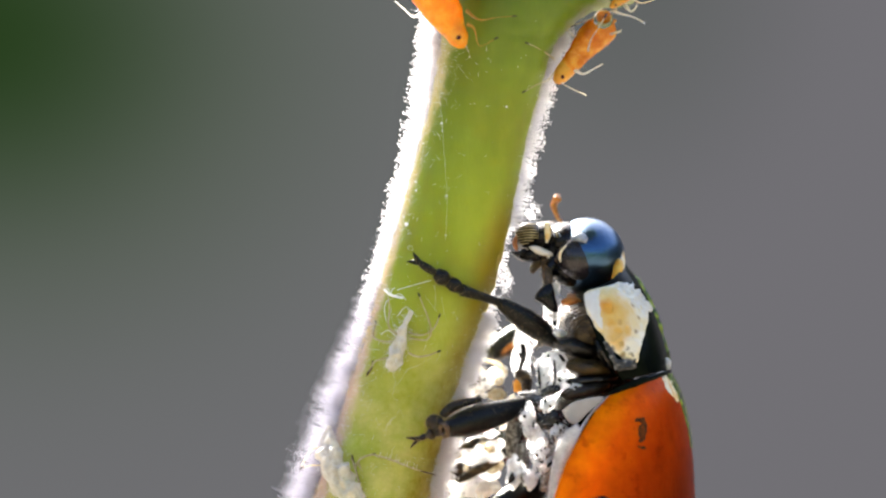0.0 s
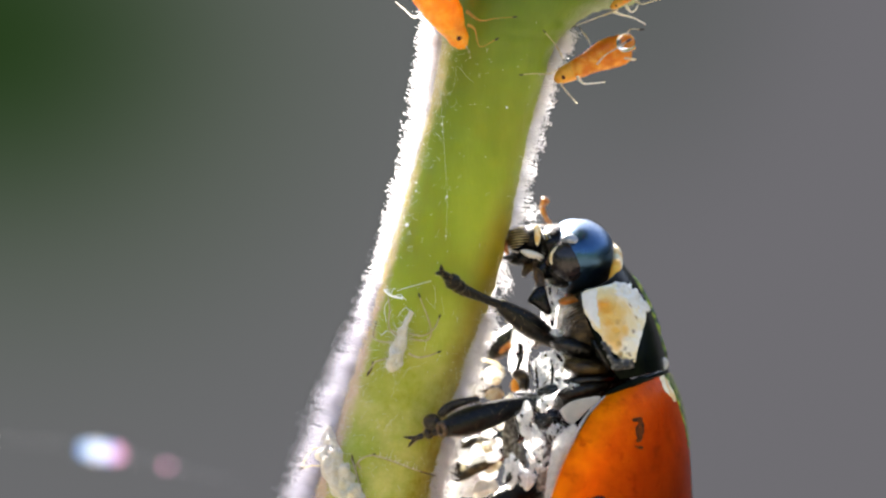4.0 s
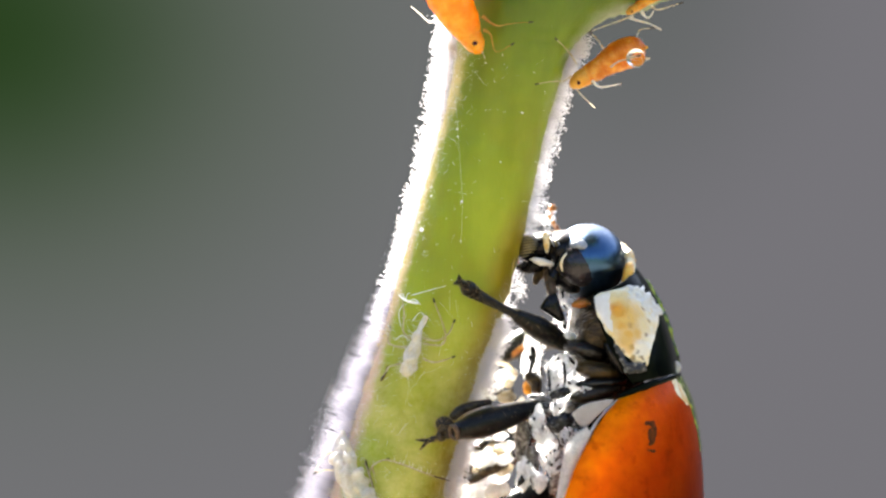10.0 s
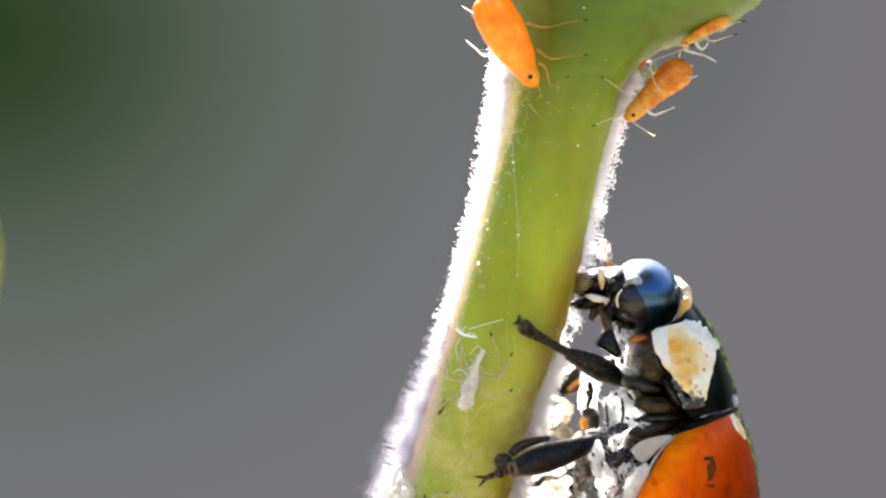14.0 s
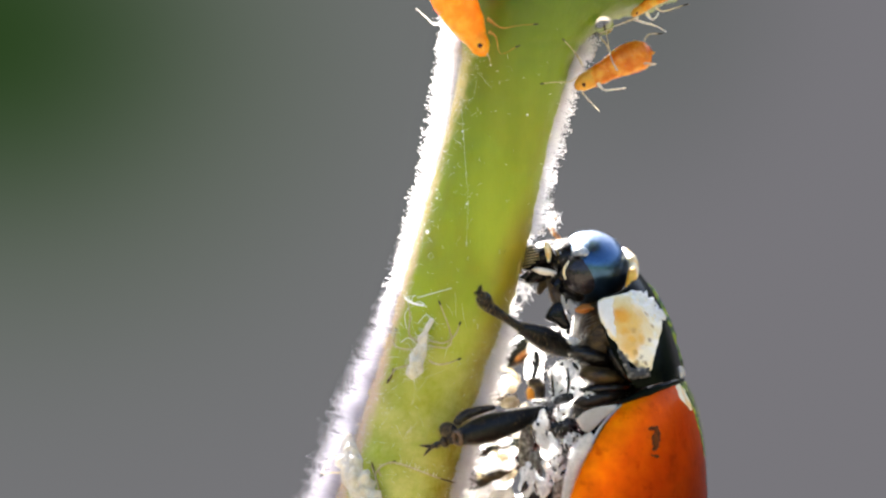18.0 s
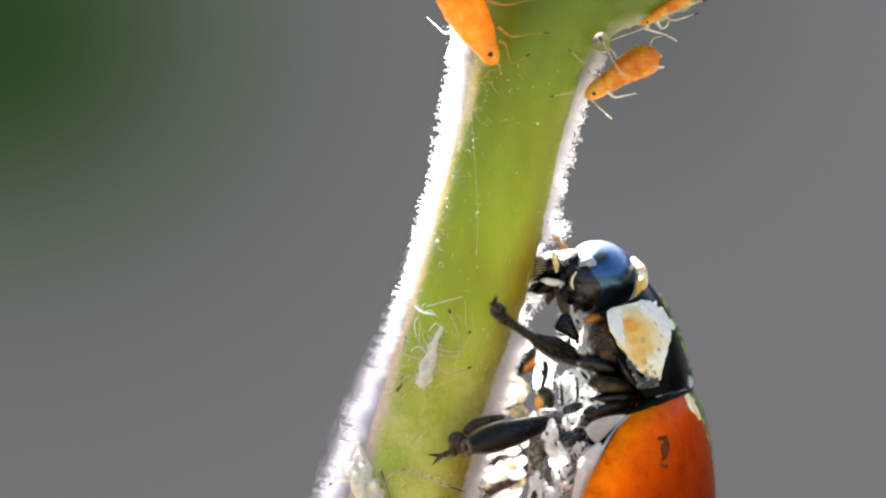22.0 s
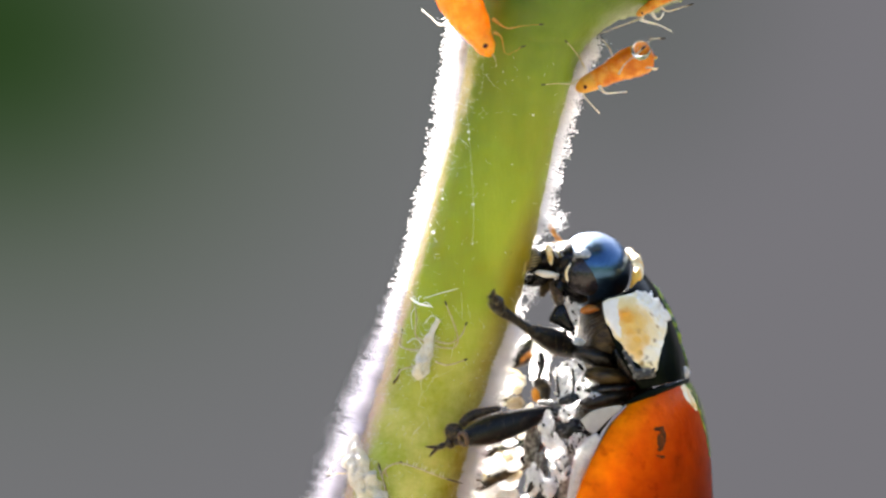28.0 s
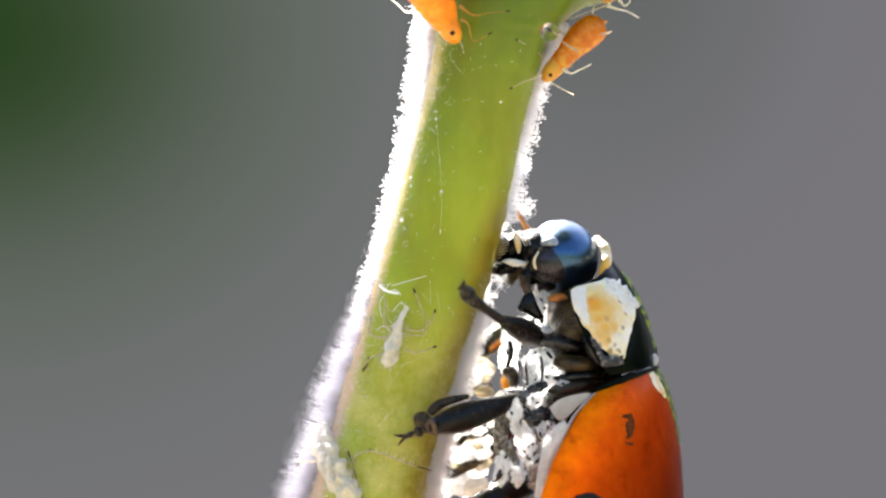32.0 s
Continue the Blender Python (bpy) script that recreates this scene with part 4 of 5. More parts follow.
    part("collar", tube([at(1103, 500, MID - 0.62), at(1110, 478, MID - 0.45), at(1105, 450, MID - 0.2), at(1092, 435, MID + 0.1), at(1096, 440, MID + 0.5)],
                        [0.03, 0.05, 0.06, 0.05, 0.045], 40, 18, 1.0, 0.3), CREAM, root, "cream front rim of the neck shield")
    # head
    neck = at(1082, 500, MID)
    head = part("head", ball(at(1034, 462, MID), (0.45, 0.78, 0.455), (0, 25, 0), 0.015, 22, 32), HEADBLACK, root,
                "polished black head with the sky's blue sheen tinted in", origin=neck)
    P["head"] = head
    part("brow", ball(at(988, 440, MID), (0.28, 0.60, 0.23), (0, -30, 0), 0.02, 16, 24), BLACK, head, "black brow")
    for s in (-1, 1):
        part("eye", ball(at(1019, 469, MID + s * 0.545), (0.265, 0.25, 0.245), (0, 30, 0), 0, 14, 20), EYEMAT, head, "bulging dark compound eye")
        part("eye_patch", tube([at(1004, 436, MID + s * 0.60), at(1014, 430, MID + s * 0.68), at(1028, 434, MID + s * 0.66), at(1043, 441, MID + s * 0.60)], [0.02, 0.085, 0.075, 0.01], 20, 14, 0.6, 0.5), PALEGREY, head, "small white patch above the eye")
        part("eye_ring", tube([at(997, 446, MID + s * 0.68), at(988, 458, MID + s * 0.72), at(987, 471, MID + s * 0.70), at(992, 480, MID + s * 0.66)], [0.010, 0.016, 0.016, 0.008], 12, 8), CREAM, head, "thin cream ring before the eye")
        part("cheek", ball(at(1000, 492, MID + s * 0.45), (0.20, 0.20, 0.16), (0, 40, 0), 0.05), BLACK, head)
        # antenna
        a0 = at(985, 440, MID + s * 0.55)
        if s < 0:
            ant = [a0, at(990, 458, -0.1), at(982, 476, -0.12)]
        else:
            ant = [at(988, 415, MID + 0.4), at(974, 394, MID + 0.55), at(967, 376, MID + 0.55), at(973, 364, MID + 0.5)]
        part("antenna", tube(ant, [0.03, 0.025, 0.035, 0.05][:len(ant)], 14, 10, 1.0, 0.4), AMBER if s > 0 else BROWN, head, "short clubbed antenna")
        part("jaw", tube([at(950, 465, MID + s * 0.3), at(925, 472, MID + s * 0.28), at(903, 470, MID + s * 0.1)], [0.09, 0.07, 0.015], 10, 10),
             BLACK, head, "curved black jaw")
        # hatchet-shaped feeler hanging below the mouth
        part("feeler", tube([at(962, 480, MID + s * 0.42), at(968, 502, MID + s * 0.62), at(972, 520, MID + s * 0.70)], [0.05, 0.06, 0.05], 8, 10),
             BROWN, head)
        part("feeler_tip", plate([(963, 519), (978, 517), (986, 540), (993, 561), (984, 567), (964, 554), (949, 543)], MID + s * 0.74, 0.07, 0.03), BLACK, head,
             "hatchet-shaped black feeler tip")
    part("face_plate", tube([at(1000, 428, MID), at(965, 432, MID), at(935, 440, MID), at(916, 450, MID)], [0.34, 0.42, 0.38, 0.20], 14, 20, 0.42),
         BLACK, head, "ridged black face plate")
    part("lip", ball(at(928, 436, MID - 0.18), (0.175, 0.30, 0.165), (0, -12, 0), 0.03), BLACK, head, "smooth black upper lip")
    part("cheek_lobe", ball(at(982, 434, MID - 0.26), (0.135, 0.28, 0.10), (0, 22, 0), 0.05), BLACK, head, "ridged black lobe beside the eye")
    for n in range(8):
        g = -0.72 + 0.2 * n
        line = []
        for f in (-0.9, -0.5, -0.1, 0.3, 0.7):
            f2 = f * math.sqrt(1 - g * g)
            line.append(at(928 + 26 * f2, 436 + 24 * g - 4 * f2 - 3 * (1 - f * f), MID - 0.18 - 0.312 * math.sqrt(max(0.0, 1 - f2 * f2 - g * g)) - 0.006))
        part("lip_ridge", tube(line, [0.004, 0.008, 0.009, 0.008, 0.003], 14, 6), STRAW, head, "fine golden ridge of the lip")
    for n in range(6):
        du, dv = 968 + 6 * n, 428 + 2.2 * n
        part("lobe_ridge", tube([at(du, dv - 12, MID - 0.40), at(du + 3, dv - 2, MID - 0.56), at(du + 9, dv + 9, MID - 0.52)], [0.004, 0.008, 0.004], 8, 6), STRAW if n % 2 else PALEGREY, head,
             "fine pale ridge")
    part("white_lip_mark", plate([(954, 410), (962, 410), (967, 430), (962, 446), (957, 436)], MID - 0.50, 0.03), CREAM, head, "cream stripe down the face")
    part("mouth_mark", plate([(930, 456), (944, 453), (970, 461), (972, 468), (948, 467)], MID - 0.46, 0.04), WHITE, head, "white plate below the lip")
    part("lip_edge", tube([at(908, 438, MID - 0.34), at(905, 450, MID - 0.36), at(910, 463, MID - 0.34)], [0.015, 0.03, 0.02], 8, 8), AMBER, head, "brown edge of the lip")
    part("jaw_tip", tube([at(925, 463, MID - 0.36), at(912, 470, MID - 0.38), at(899, 467, MID - 0.38)], [0.035, 0.03, 0.006], 8, 8), BLACK, head, "pointed black jaw tip")
    part("throat", tube([at(960, 472, MID - 0.2), at(946, 486, MID - 0.25), at(940, 500, MID - 0.25)], [0.07, 0.06, 0.03], 10, 12), UMBER, head, "brown mouthparts")
    part("throat", tube([at(985, 470, MID - 0.45), at(972, 490, MID - 0.5), at(966, 508, MID - 0.5)], [0.08, 0.09, 0.06], 10, 12), BLACK, head, "black mouthparts")
    part("neck", ball(at(1036, 536, MID), (0.16, 0.66, 0.075), (0, 20, 0), 0.05), AMBER, root, "amber neck membrane")
    part("front_breastplate", ball(at(1055, 585, MID - 0.05), (0.40, 1.0, 0.50), (0, 15, 0), 0.12), UMBER, root, "dark wrinkled breastplate")
    part("breastplate", ball(at(1056, 700, MID + 0.1), (0.58, 1.12, 0.50), (0, 10, 0), 0.10), BELLY, root, "dark glossy breastplate")
    for u, v, d, a, b, turn, mat in ((1052, 654, -0.52, 0.27, 0.105, 8, UMBER), (1058, 676, -0.56, 0.30, 0.07, -4, BELLY), (1046, 694, -0.60, 0.30, 0.09, -14, DARKBELLY),
                                     (1030, 618, -0.42, 0.28, 0.11, 14, BELLY), (1082, 634, -0.58, 0.07, 0.26, -32, BELLY)):
        part("breast_ring", ball(at(u, v, d), (a, 0.22, b), (0, turn, 0), 0.12, 16, 22), mat, root, "overlapping brown and black breast plate")
    part("hind_breastplate", ball(at(1082, 850, MID), (0.66, 1.45, 0.95), (0, 6, 0), 0.04), BELLY, root, "dark glossy hind breastplate")
    for k in range(5):
        v = 935 + 72 * k
        part("belly_segment", ball(at(1082 + 4 * k, v, MID), (0.74 - 0.06 * k, 1.75 - 0.2 * k, 0.42), (0, 8, 0), 0.03), BELLY, root, "ringed black belly segment")
    part("side_plate", plate([(1006, 730), (1030, 713), (1079, 706), (1052, 733), (1030, 753), (1016, 748)], -1.12, 0.008, 0.0), SIDEGREY, root, "pale grey triangular side plate")
    part("amber_seam", ball(at(1021, 536, -0.30), (0.11, 0.10, 0.05), (0, -8, 0), 0.1), AMBER, root, "amber neck joint")
    part("wing_case_fold", tube([at(1086, 706, -0.80), at(1053, 740, -1.04), at(1026, 788, -1.28), at(1000, 850, -1.47), at(978, 950, -1.5)],
                                [0.012, 0.016, 0.018, 0.018, 0.018], 40, 10, 1.0, 0.5), FLAKE, root, "pale beaded fold of the wing case")
    lining = part("wing_case_lining", plate([(1032, 752), (1038, 770), (1016, 805), (998, 858), (984, 905), (978, 890), (984, 840), (996, 790), (1012, 766)], -1.45, 0.03), PURE, root,
         "bright white lining under the wing case")
    bristles(lining, lining, 500, 0.06, 0.002, DOWN, 77, (-0.6, -0.4, -0.1), "white fringe of the lining")
    # near front leg, three keyed joints
    c, k, tb, tp = at(1002, 612, -0.10), at(908, 552, -0.62), at(840, 517, -0.84), at(758, 474, -0.86)
    part("hip", ball(at(1040, 612, 0.05), (0.18, 0.25, 0.15), (0, 20, 0), 0.05), BELLY, root, "rounded black hip")
    P["femur"] = leg_piece("front_thigh", c, k, [0.075, 0.145, 0.075], LEGBLACK, root, "stout black thigh")
    P["tibia"] = leg_piece("front_shin", k, tb, [0.056, 0.052, 0.074], LEGBLACK, root, "slender black shin")
    P["tarsus"] = part("front_foot", tarsus_mesh(tb, tp, 1.15, 0.13), LEGBLACK, root, "lobed black foot with two claws", origin=tb)
    # near middle leg
    c, k = at(985, 705, -0.35), at(803, 761, -1.15)
    part("hip", ball(at(1022, 712, -0.15), (0.20, 0.26, 0.16), (0, -20, 0), 0.05), BELLY, root, "rounded black hip")
    part("middle_thigh", tube([c, c.lerp(k, 0.2), c.lerp(k, 0.45), c.lerp(k, 0.7), c.lerp(k, 0.88), k], [0.045, 0.075, 0.135, 0.165, 0.145, 0.10], 26, 20), LEGBLACK, root, "stout ribbed black thigh")
    ax = (k - c).normalized()
    sx = Vector((0, 0, 1)).cross(ax).normalized()
    sy = ax.cross(sx)
    tip = k + ax * (0.05 * MM) + Vector((0, -0.03, 0)) * MM
    ring = [tip + (sx * math.cos(w) + sy * math.sin(w)) * (0.072 * MM) for w in [2 * math.pi * n / 12 for n in range(13)]]
    part("knee_socket", tube(ring, [0.028] * 13, 36, 8), BROWN, root, "round open knee socket")
    part("middle_shin", tube([at(862, 709, -0.72), at(826, 717, -0.80), at(806, 726, -0.84), at(794, 738, -0.86)], [0.03, 0.055, 0.06, 0.05], 14, 12), DARKBELLY, root, "dark hairy shin")
    part("middle_ankle", ball(at(781, 750, -0.88), (0.115, 0.09, 0.10), (0, 20, 0), 0.1), DARKBELLY, root, "dark rounded ankle")
    part("middle_foot", tarsus_mesh(at(794, 762, -0.90), at(752, 778, -0.84), 0.85, 0.13), DARKBELLY, root, "lobed black foot with two claws")
    # near hind leg: only its hip and folded thigh
    part("hip", ball(at(1004, 775, -0.25), (0.16, 0.30, 0.30), (0, 10, 0), 0.08), BELLY, root, "rounded black hip")
    part("hind_thigh", tube([at(975, 862, -0.5), at(912, 896, -0.95), at(850, 960, -1.1)], [0.12, 0.20, 0.13], 18, 16), LEGBLACK, root, "stout black thigh")
    part("hind_shin", tube([at(850, 960, -1.1), at(810, 1010, -0.9), at(780, 1050, -0.75)], [0.11, 0.09, 0.06], 10, 12), LEGBLACK, root)
    # far legs, seen through the gap between belly and stem
    part("far_front_thigh", tube([at(985, 590, 1.2), at(930, 600, 1.4), at(878, 628, 1.25)], [0.14, 0.17, 0.11], 12, 12), LEGBLACK, root, "stout black thigh")
    part("far_front_shin", tube([at(880, 634, 1.25), at(905, 622, 1.22), at(930, 604, 1.2)], [0.03, 0.035, 0.03], 8, 8), AMBER, root, "amber shin edge")
    part("far_middle_thigh", tube([at(960, 705, 1.4), at(900, 790, 1.6), at(815, 850, 1.2)], [0.14, 0.18, 0.12], 14, 12), BELLY, root, "stout dark thigh flecked with light hair")
    part("far_middle_shin", tube([at(945, 640, 1.5), at(938, 665, 1.3), at(930, 690, 1.0)], [0.07, 0.09, 0.07], 10, 12), BELLY, root)
    part("far_hip", ball(at(1010, 650, 0.7), (0.20, 0.35, 0.26), (0, 15, 0), 0.08), BELLY, root, "rounded black hip")
    part("far_hind_thigh", tube([at(950, 880, 1.4), at(880, 900, 1.6), at(810, 950, 1.3)], [0.14, 0.19, 0.12], 12, 12), BELLY, root)
    # sun glints on belly and far legs, modelled as white sheets; dark rods between
    for u, v, d, a, b, turn in ((978, 664, -0.40, 0.105, 0.24, 8), (1003, 660, -0.44, 0.095, 0.25, -6), (984, 717, -1.12, 0.09, 0.055, -22), (945, 752, -1.05, 0.06, 0.13, -12),
                                (964, 799, -0.96, 0.11, 0.24, -8), (990, 545, -0.02, 0.10, 0.22, 10), (922, 836, -1.18, 0.07, 0.12, 12), (1002, 770, -0.92, 0.10, 0.06, -40),
                                (944, 848, -1.18, 0.06, 0.10, -6), (938, 630, 0.20, 0.10, 0.26, 12), (1000, 592, -0.34, 0.05, 0.018, 14), (1030, 690, -0.66, 0.05, 0.04, 20)):
        rg, w, mat = random.Random(int(u * v)), math.radians(turn), GLARE
        skin = part("membrane", sheet(ball(at(u, v, d + 0.05), (a * 0.95, 0.10, b * 0.95), (0, turn, 0), 0.5, 16, 20, size=12000)), mat, root, "crumpled white sheet standing in for sun glints on the belly")
        bristles(skin, skin, 150, 0.055, 0.0016, DOWN, int(u + v), (-0.2, -0.3, 0.3), "silvery hair on the white sheet")
        crumbs, shadows = bmesh.new(), bmesh.new()
        for n in range(26):
            f, g = rg.uniform(-1, 1), rg.uniform(-1, 1)
            x, z = f * a, g * b
            c = at(u, v, d - 0.07 + rg.uniform(-0.04, 0.04)) + Vector((x * math.cos(w) + z * math.sin(w), 0, z * math.cos(w) - x * math.sin(w))) * MM
            r = rg.uniform(0.010, 0.026)
            ball(c, (r, r * 0.8, r * rg.uniform(1.0, 3.0)), (0, rg.uniform(-70, 70), 0), 0.4, 7, 9, crumbs if n % 7 else shadows, 20000)
        tagged(part("glisten", crumbs, GLARE, skin, "white crumbs standing in for small glints"), kind="stuff")
        tagged(part("dark_fleck", shadows, BELLY, skin, "dark flecks among the white crumbs"), kind="stuff")
        for n in range(7):
            f, g = rg.uniform(-0.8, 0.8), rg.uniform(-0.8, 0.8)
            x, z = f * a * 1.1, g * b * 1.1
            c = at(u, v, d + rg.uniform(-0.06, 0.06)) + Vector((x * math.cos(w) + z * math.sin(w), 0, z * math.cos(w) - x * math.sin(w))) * MM
            r = rg.uniform(0.4, 0.9) * min(a, b, 0.085)
            part("fold", sheet(ball(c, (r, r * 0.6, r * rg.uniform(1.0, 2.4)), (0, turn + rg.uniform(-40, 40), 0), 0.6, 10, 14, size=14000)), mat, skin)
    for u0, v0, u1, v1, d, r, mat in ((916, 740, 914, 812, -0.36, 0.085, GREYFUR), (934, 790, 932, 860, -0.44, 0.07, GREYFUR), (985, 782, 972, 870, -0.86, 0.075, GREYFUR),
                                      (991, 640, 990, 692, -0.56, 0.018, BELLY), (962, 640, 966, 690, -0.42, 0.03, BELLY), (965, 750, 1004, 742, -0.66, 0.13, BELLY),
                                      (960, 790, 972, 822, -0.70, 0.016, BELLY), (930, 700, 962, 706, -0.5, 0.03, GREYFUR), (968, 720, 1000, 712, -0.74, 0.014, BELLY), (925, 860, 940, 882, -0.5, 0.08, BELLY), (1000, 690, 968, 700, -0.58, 0.06, BELLY), (940, 715, 975, 722, -0.6, 0.05, BELLY)):
        p, q = at(u0, v0, d), at(u1, v1, d)
        part("strut", tube([p, p.lerp(q, 0.5) + Vector((0.02, -0.02, 0.01)) * MM, q], [r * 0.75, r, r * 0.7], 14, 14, 1.0, 0.25), mat, root, "dark furred strut of the hip")
    # pale lumps in place of sun glare on the far legs
    for u, v, d, a, b, turn in ((842, 806, 1.0, 0.28, 0.13, -18), (850, 680, 1.0, 0.18, 0.13, -40), (884, 668, 1.1, 0.15, 0.10, -30), (905, 735, 0.9, 0.08, 0.20, 20),
                                (942, 594, 1.0, 0.10, 0.20, 35), (835, 862, 0.9, 0.22, 0.09, -20), (880, 600, 1.0, 0.10, 0.05, -30), (872, 868, 0.2, 0.15, 0.09, -20)):
        part("far_joint", ball(at(u, v, d), (a, 0.14, b), (0, turn, 0), 0.5, 18, 20, size=9000), HUSK if int(u) % 4 < 2 else GLARE, root, "pale lump standing in for sun glare on a far leg")
    # smaller far-leg glints, put in as pale blobs with brown between
    rg = random.Random(31)
    bright, dull, straw = bmesh.new(), bmesh.new(), bmesh.new()
    for n in range(58):
        v = rg.uniform(655, 705) if n % 3 == 0 else rg.uniform(765, 885)
        u = (838 if v < 720 else 800 - (v - 765) * 0.25) + rg.uniform(0, 70 if v < 720 else 110)
        r = rg.uniform(0.025, 0.075)
        ball(at(u, v, rg.uniform(0.5, 0.9)), (r * rg.uniform(1, 2.2), r, r), (0, rg.uniform(-60, 10), 0), 0.4, 7, 9, (bright, bright, straw, bright, dull)[n % 5], 15000)
    tagged(part("glisten", bright, GLARE, root, "white blobs standing in for glints on the far legs"), kind="stuff")
    tagged(part("straw_fleck", straw, HUSKTAN, root, "straw-coloured blobs among the far-leg glints"), kind="stuff")
    tagged(part("dull_fleck", dull, UMBER, root, "brown flecks of the far legs"), kind="stuff")
    for u0, v0, u1, v1, d, r, mat in ((806, 806, 884, 776, 0.75, 0.05, GREYFUR), (822, 852, 892, 822, 0.7, 0.06, UMBER), (838, 652, 880, 700, 0.8, 0.035, HUSKTAN), (868, 640, 908, 664, 0.8, 0.03, HUSKTAN),
                                      (870, 690, 902, 716, 0.7, 0.04, UMBER), (846, 780, 880, 812, 0.72, 0.03, HUSKTAN), (936, 612, 930, 660, 0.1, 0.035, BELLY), (926, 662, 944, 694, 0.1, 0.09, UMBER)):
        p, q = at(u0, v0, d), at(u1, v1, d)
        part("far_strut", tube([p, p.lerp(q, 0.5) + Vector((0.03, 0, 0.04)) * MM, q], [r * 0.6, r, r * 0.6], 14, 12, 1.0, 0.4), mat, root, "brown strut of a far leg")
    part("far_amber_joint", tube([at(928, 694, 0.6), at(926, 680, 0.6), at(934, 672, 0.6)], [0.05, 0.045, 0.02], 8, 8), ORANGE, root, "orange far joint")
    # fine bristles: pale on breast and hips, golden on legs and face
    for n, ob in enumerate(list(root.children)):
        kind = ob.name.split(".")[0]
        if kind in ("breastplate", "hind_breastplate", "hip", "far_hip", "belly_segment", "strut"):
            bristles(ob, ob, 700 if kind in ("breastplate", "hind_breastplate") else 220, 0.05, 0.0015, DOWN, n, (-0.3, -0.2, -0.5))
        elif kind.endswith(("thigh", "shin", "foot", "ankle")):
            bristles(ob, ob, 420 if kind.startswith("middle") else 260, 0.045, 0.0013, GOLD, n, (-0.4, 0, -0.2))
    for n, ob in enumerate(list(head.children)):
        kind = ob.name.split(".")[0]
        if kind in ("feeler", "cheek_lobe"):
            bristles(ob, head, 45, 0.05, 0.0014, GOLD, 50 + n, (-0.9, -0.3, -0.1), "golden face bristles")
    return root, P


bug, BUG = ladybird()


# ---- aphids ----
def aphid(where, angle, size, plump, label, legs, lift=1.0, hind=None, skin=APHID, short=1.0):
    """An aphid drawn along +x from its eye, then set down; legs are a name and plan points from hip to foot."""
    root = thing("aphid", (0, 0, 0), label, "aphid", "aphids on the stem")
    L = size
    seat = Matrix.Translation(where) @ pose(0, 0, 0, 0, -angle, 0)
    def q(x, y, z):
        return Vector((x, y, z * lift)) * (L * MM)
    bodyline = [q(0.10, 0, 0.05), q(0.22, 0, 0.06), q(0.38, 0, 0.08), q(0.58 * short, 0, 0.10), q(0.76 * short, 0, 0.10), q(0.88 * short, 0, 0.09), q(0.96 * short, 0, 0.085), q(1.0 * short, 0, 0.08)]
    prof = [L * r * plump for r in ((0.104, 0.126, 0.142, 0.180, 0.194, 0.178, 0.128, 0.050) if skin is APHID else (0.118, 0.160, 0.190, 0.212, 0.206, 0.180, 0.130, 0.055))]
    part("abdomen", tube(bodyline, prof, 84, 28, 1.05, 0.035, ripple=(8, 0.022)), skin, root, "plump translucent orange body")
    bristles(root.children[0], root, 90, 0.035, 0.0012, LEGCLEAR, int(900 * size), (0, 0, 0), "short pale body hair")
    part("head", tube([q(-0.10, 0, 0.02), q(-0.03, 0, 0.03), q(0.05, 0, 0.045), q(0.14, 0, 0.05)], [L * r * plump for r in (0.05, 0.095, 0.112, 0.118)], 20, 20, 1.0, 0.06),
         APHIDHEAD if skin is APHID else APHIDPALE, root, "honey-coloured head")
    for s in (-1, 1):
        part("eye", ball(q(0.0, s * 0.115 * plump, 0.01), (L * 0.025, L * 0.022, L * 0.028)), EYERED, root, "dark red-brown eye")
        part("siphon", tube([q(0.84 * short, s * 0.13, -0.02), q(0.92 * short, s * 0.17, -0.06), q(0.99 * short, s * 0.18, -0.09)], [L * 0.016, L * 0.013, L * 0.010], 6, 8), LEGCLEAR, root,
             "short pale tail pipe")
    part("tail", tube([q(0.96 * short, 0, 0.07), q(1.01 * short, 0, 0.06), q(1.04 * short, 0, 0.05)], [L * 0.03, L * 0.024, L * 0.010], 6, 8), APHIDHEAD, root)
    made = {}
    rows = [(name, [seat.inverted() @ at(*p) for p in pts]) for name, pts in legs]
    if hind:
        rows.append(("hind_leg", [q(*p) for p in hind]))
    for name, pts in rows:
        thin = {"antenna": 0.65, "lower_leg": 1.5, "bright_leg": 1.4}.get(name, 1.0)
        stout = skin is APHIDPALE and not name.startswith("far")
        m = part(name, tube(pts, [thin * r for r in ((0.024, 0.010, 0.004, 0.004) if stout else (0.015, 0.010, 0.007, 0.006))][:len(pts)], 20, 8, 1.0, 0.25),
                 LEGHONEY if stout and name != "antenna" else (LEGGLASS if name in ("lower_leg", "bright_leg") or (skin is APHIDPALE and name != "antenna") else LEGCLEAR), root, "thin pale leg", origin=pts[0])
        d = (pts[-1] - pts[-2]).normalized()
        if name not in ("antenna", "lower_leg", "bright_leg") and not (skin is APHIDPALE and name.startswith("far")):
            part("foot", tube([pts[-1] - d * (0.01 * MM), pts[-1] + d * (0.02 * MM), pts[-1] + d * (0.05 * MM)], [0.009, 0.012, 0.006], 6, 6), DARKTIP, m, "dark foot")
        made[name] = m
    root.matrix_basis = seat
    return root, made


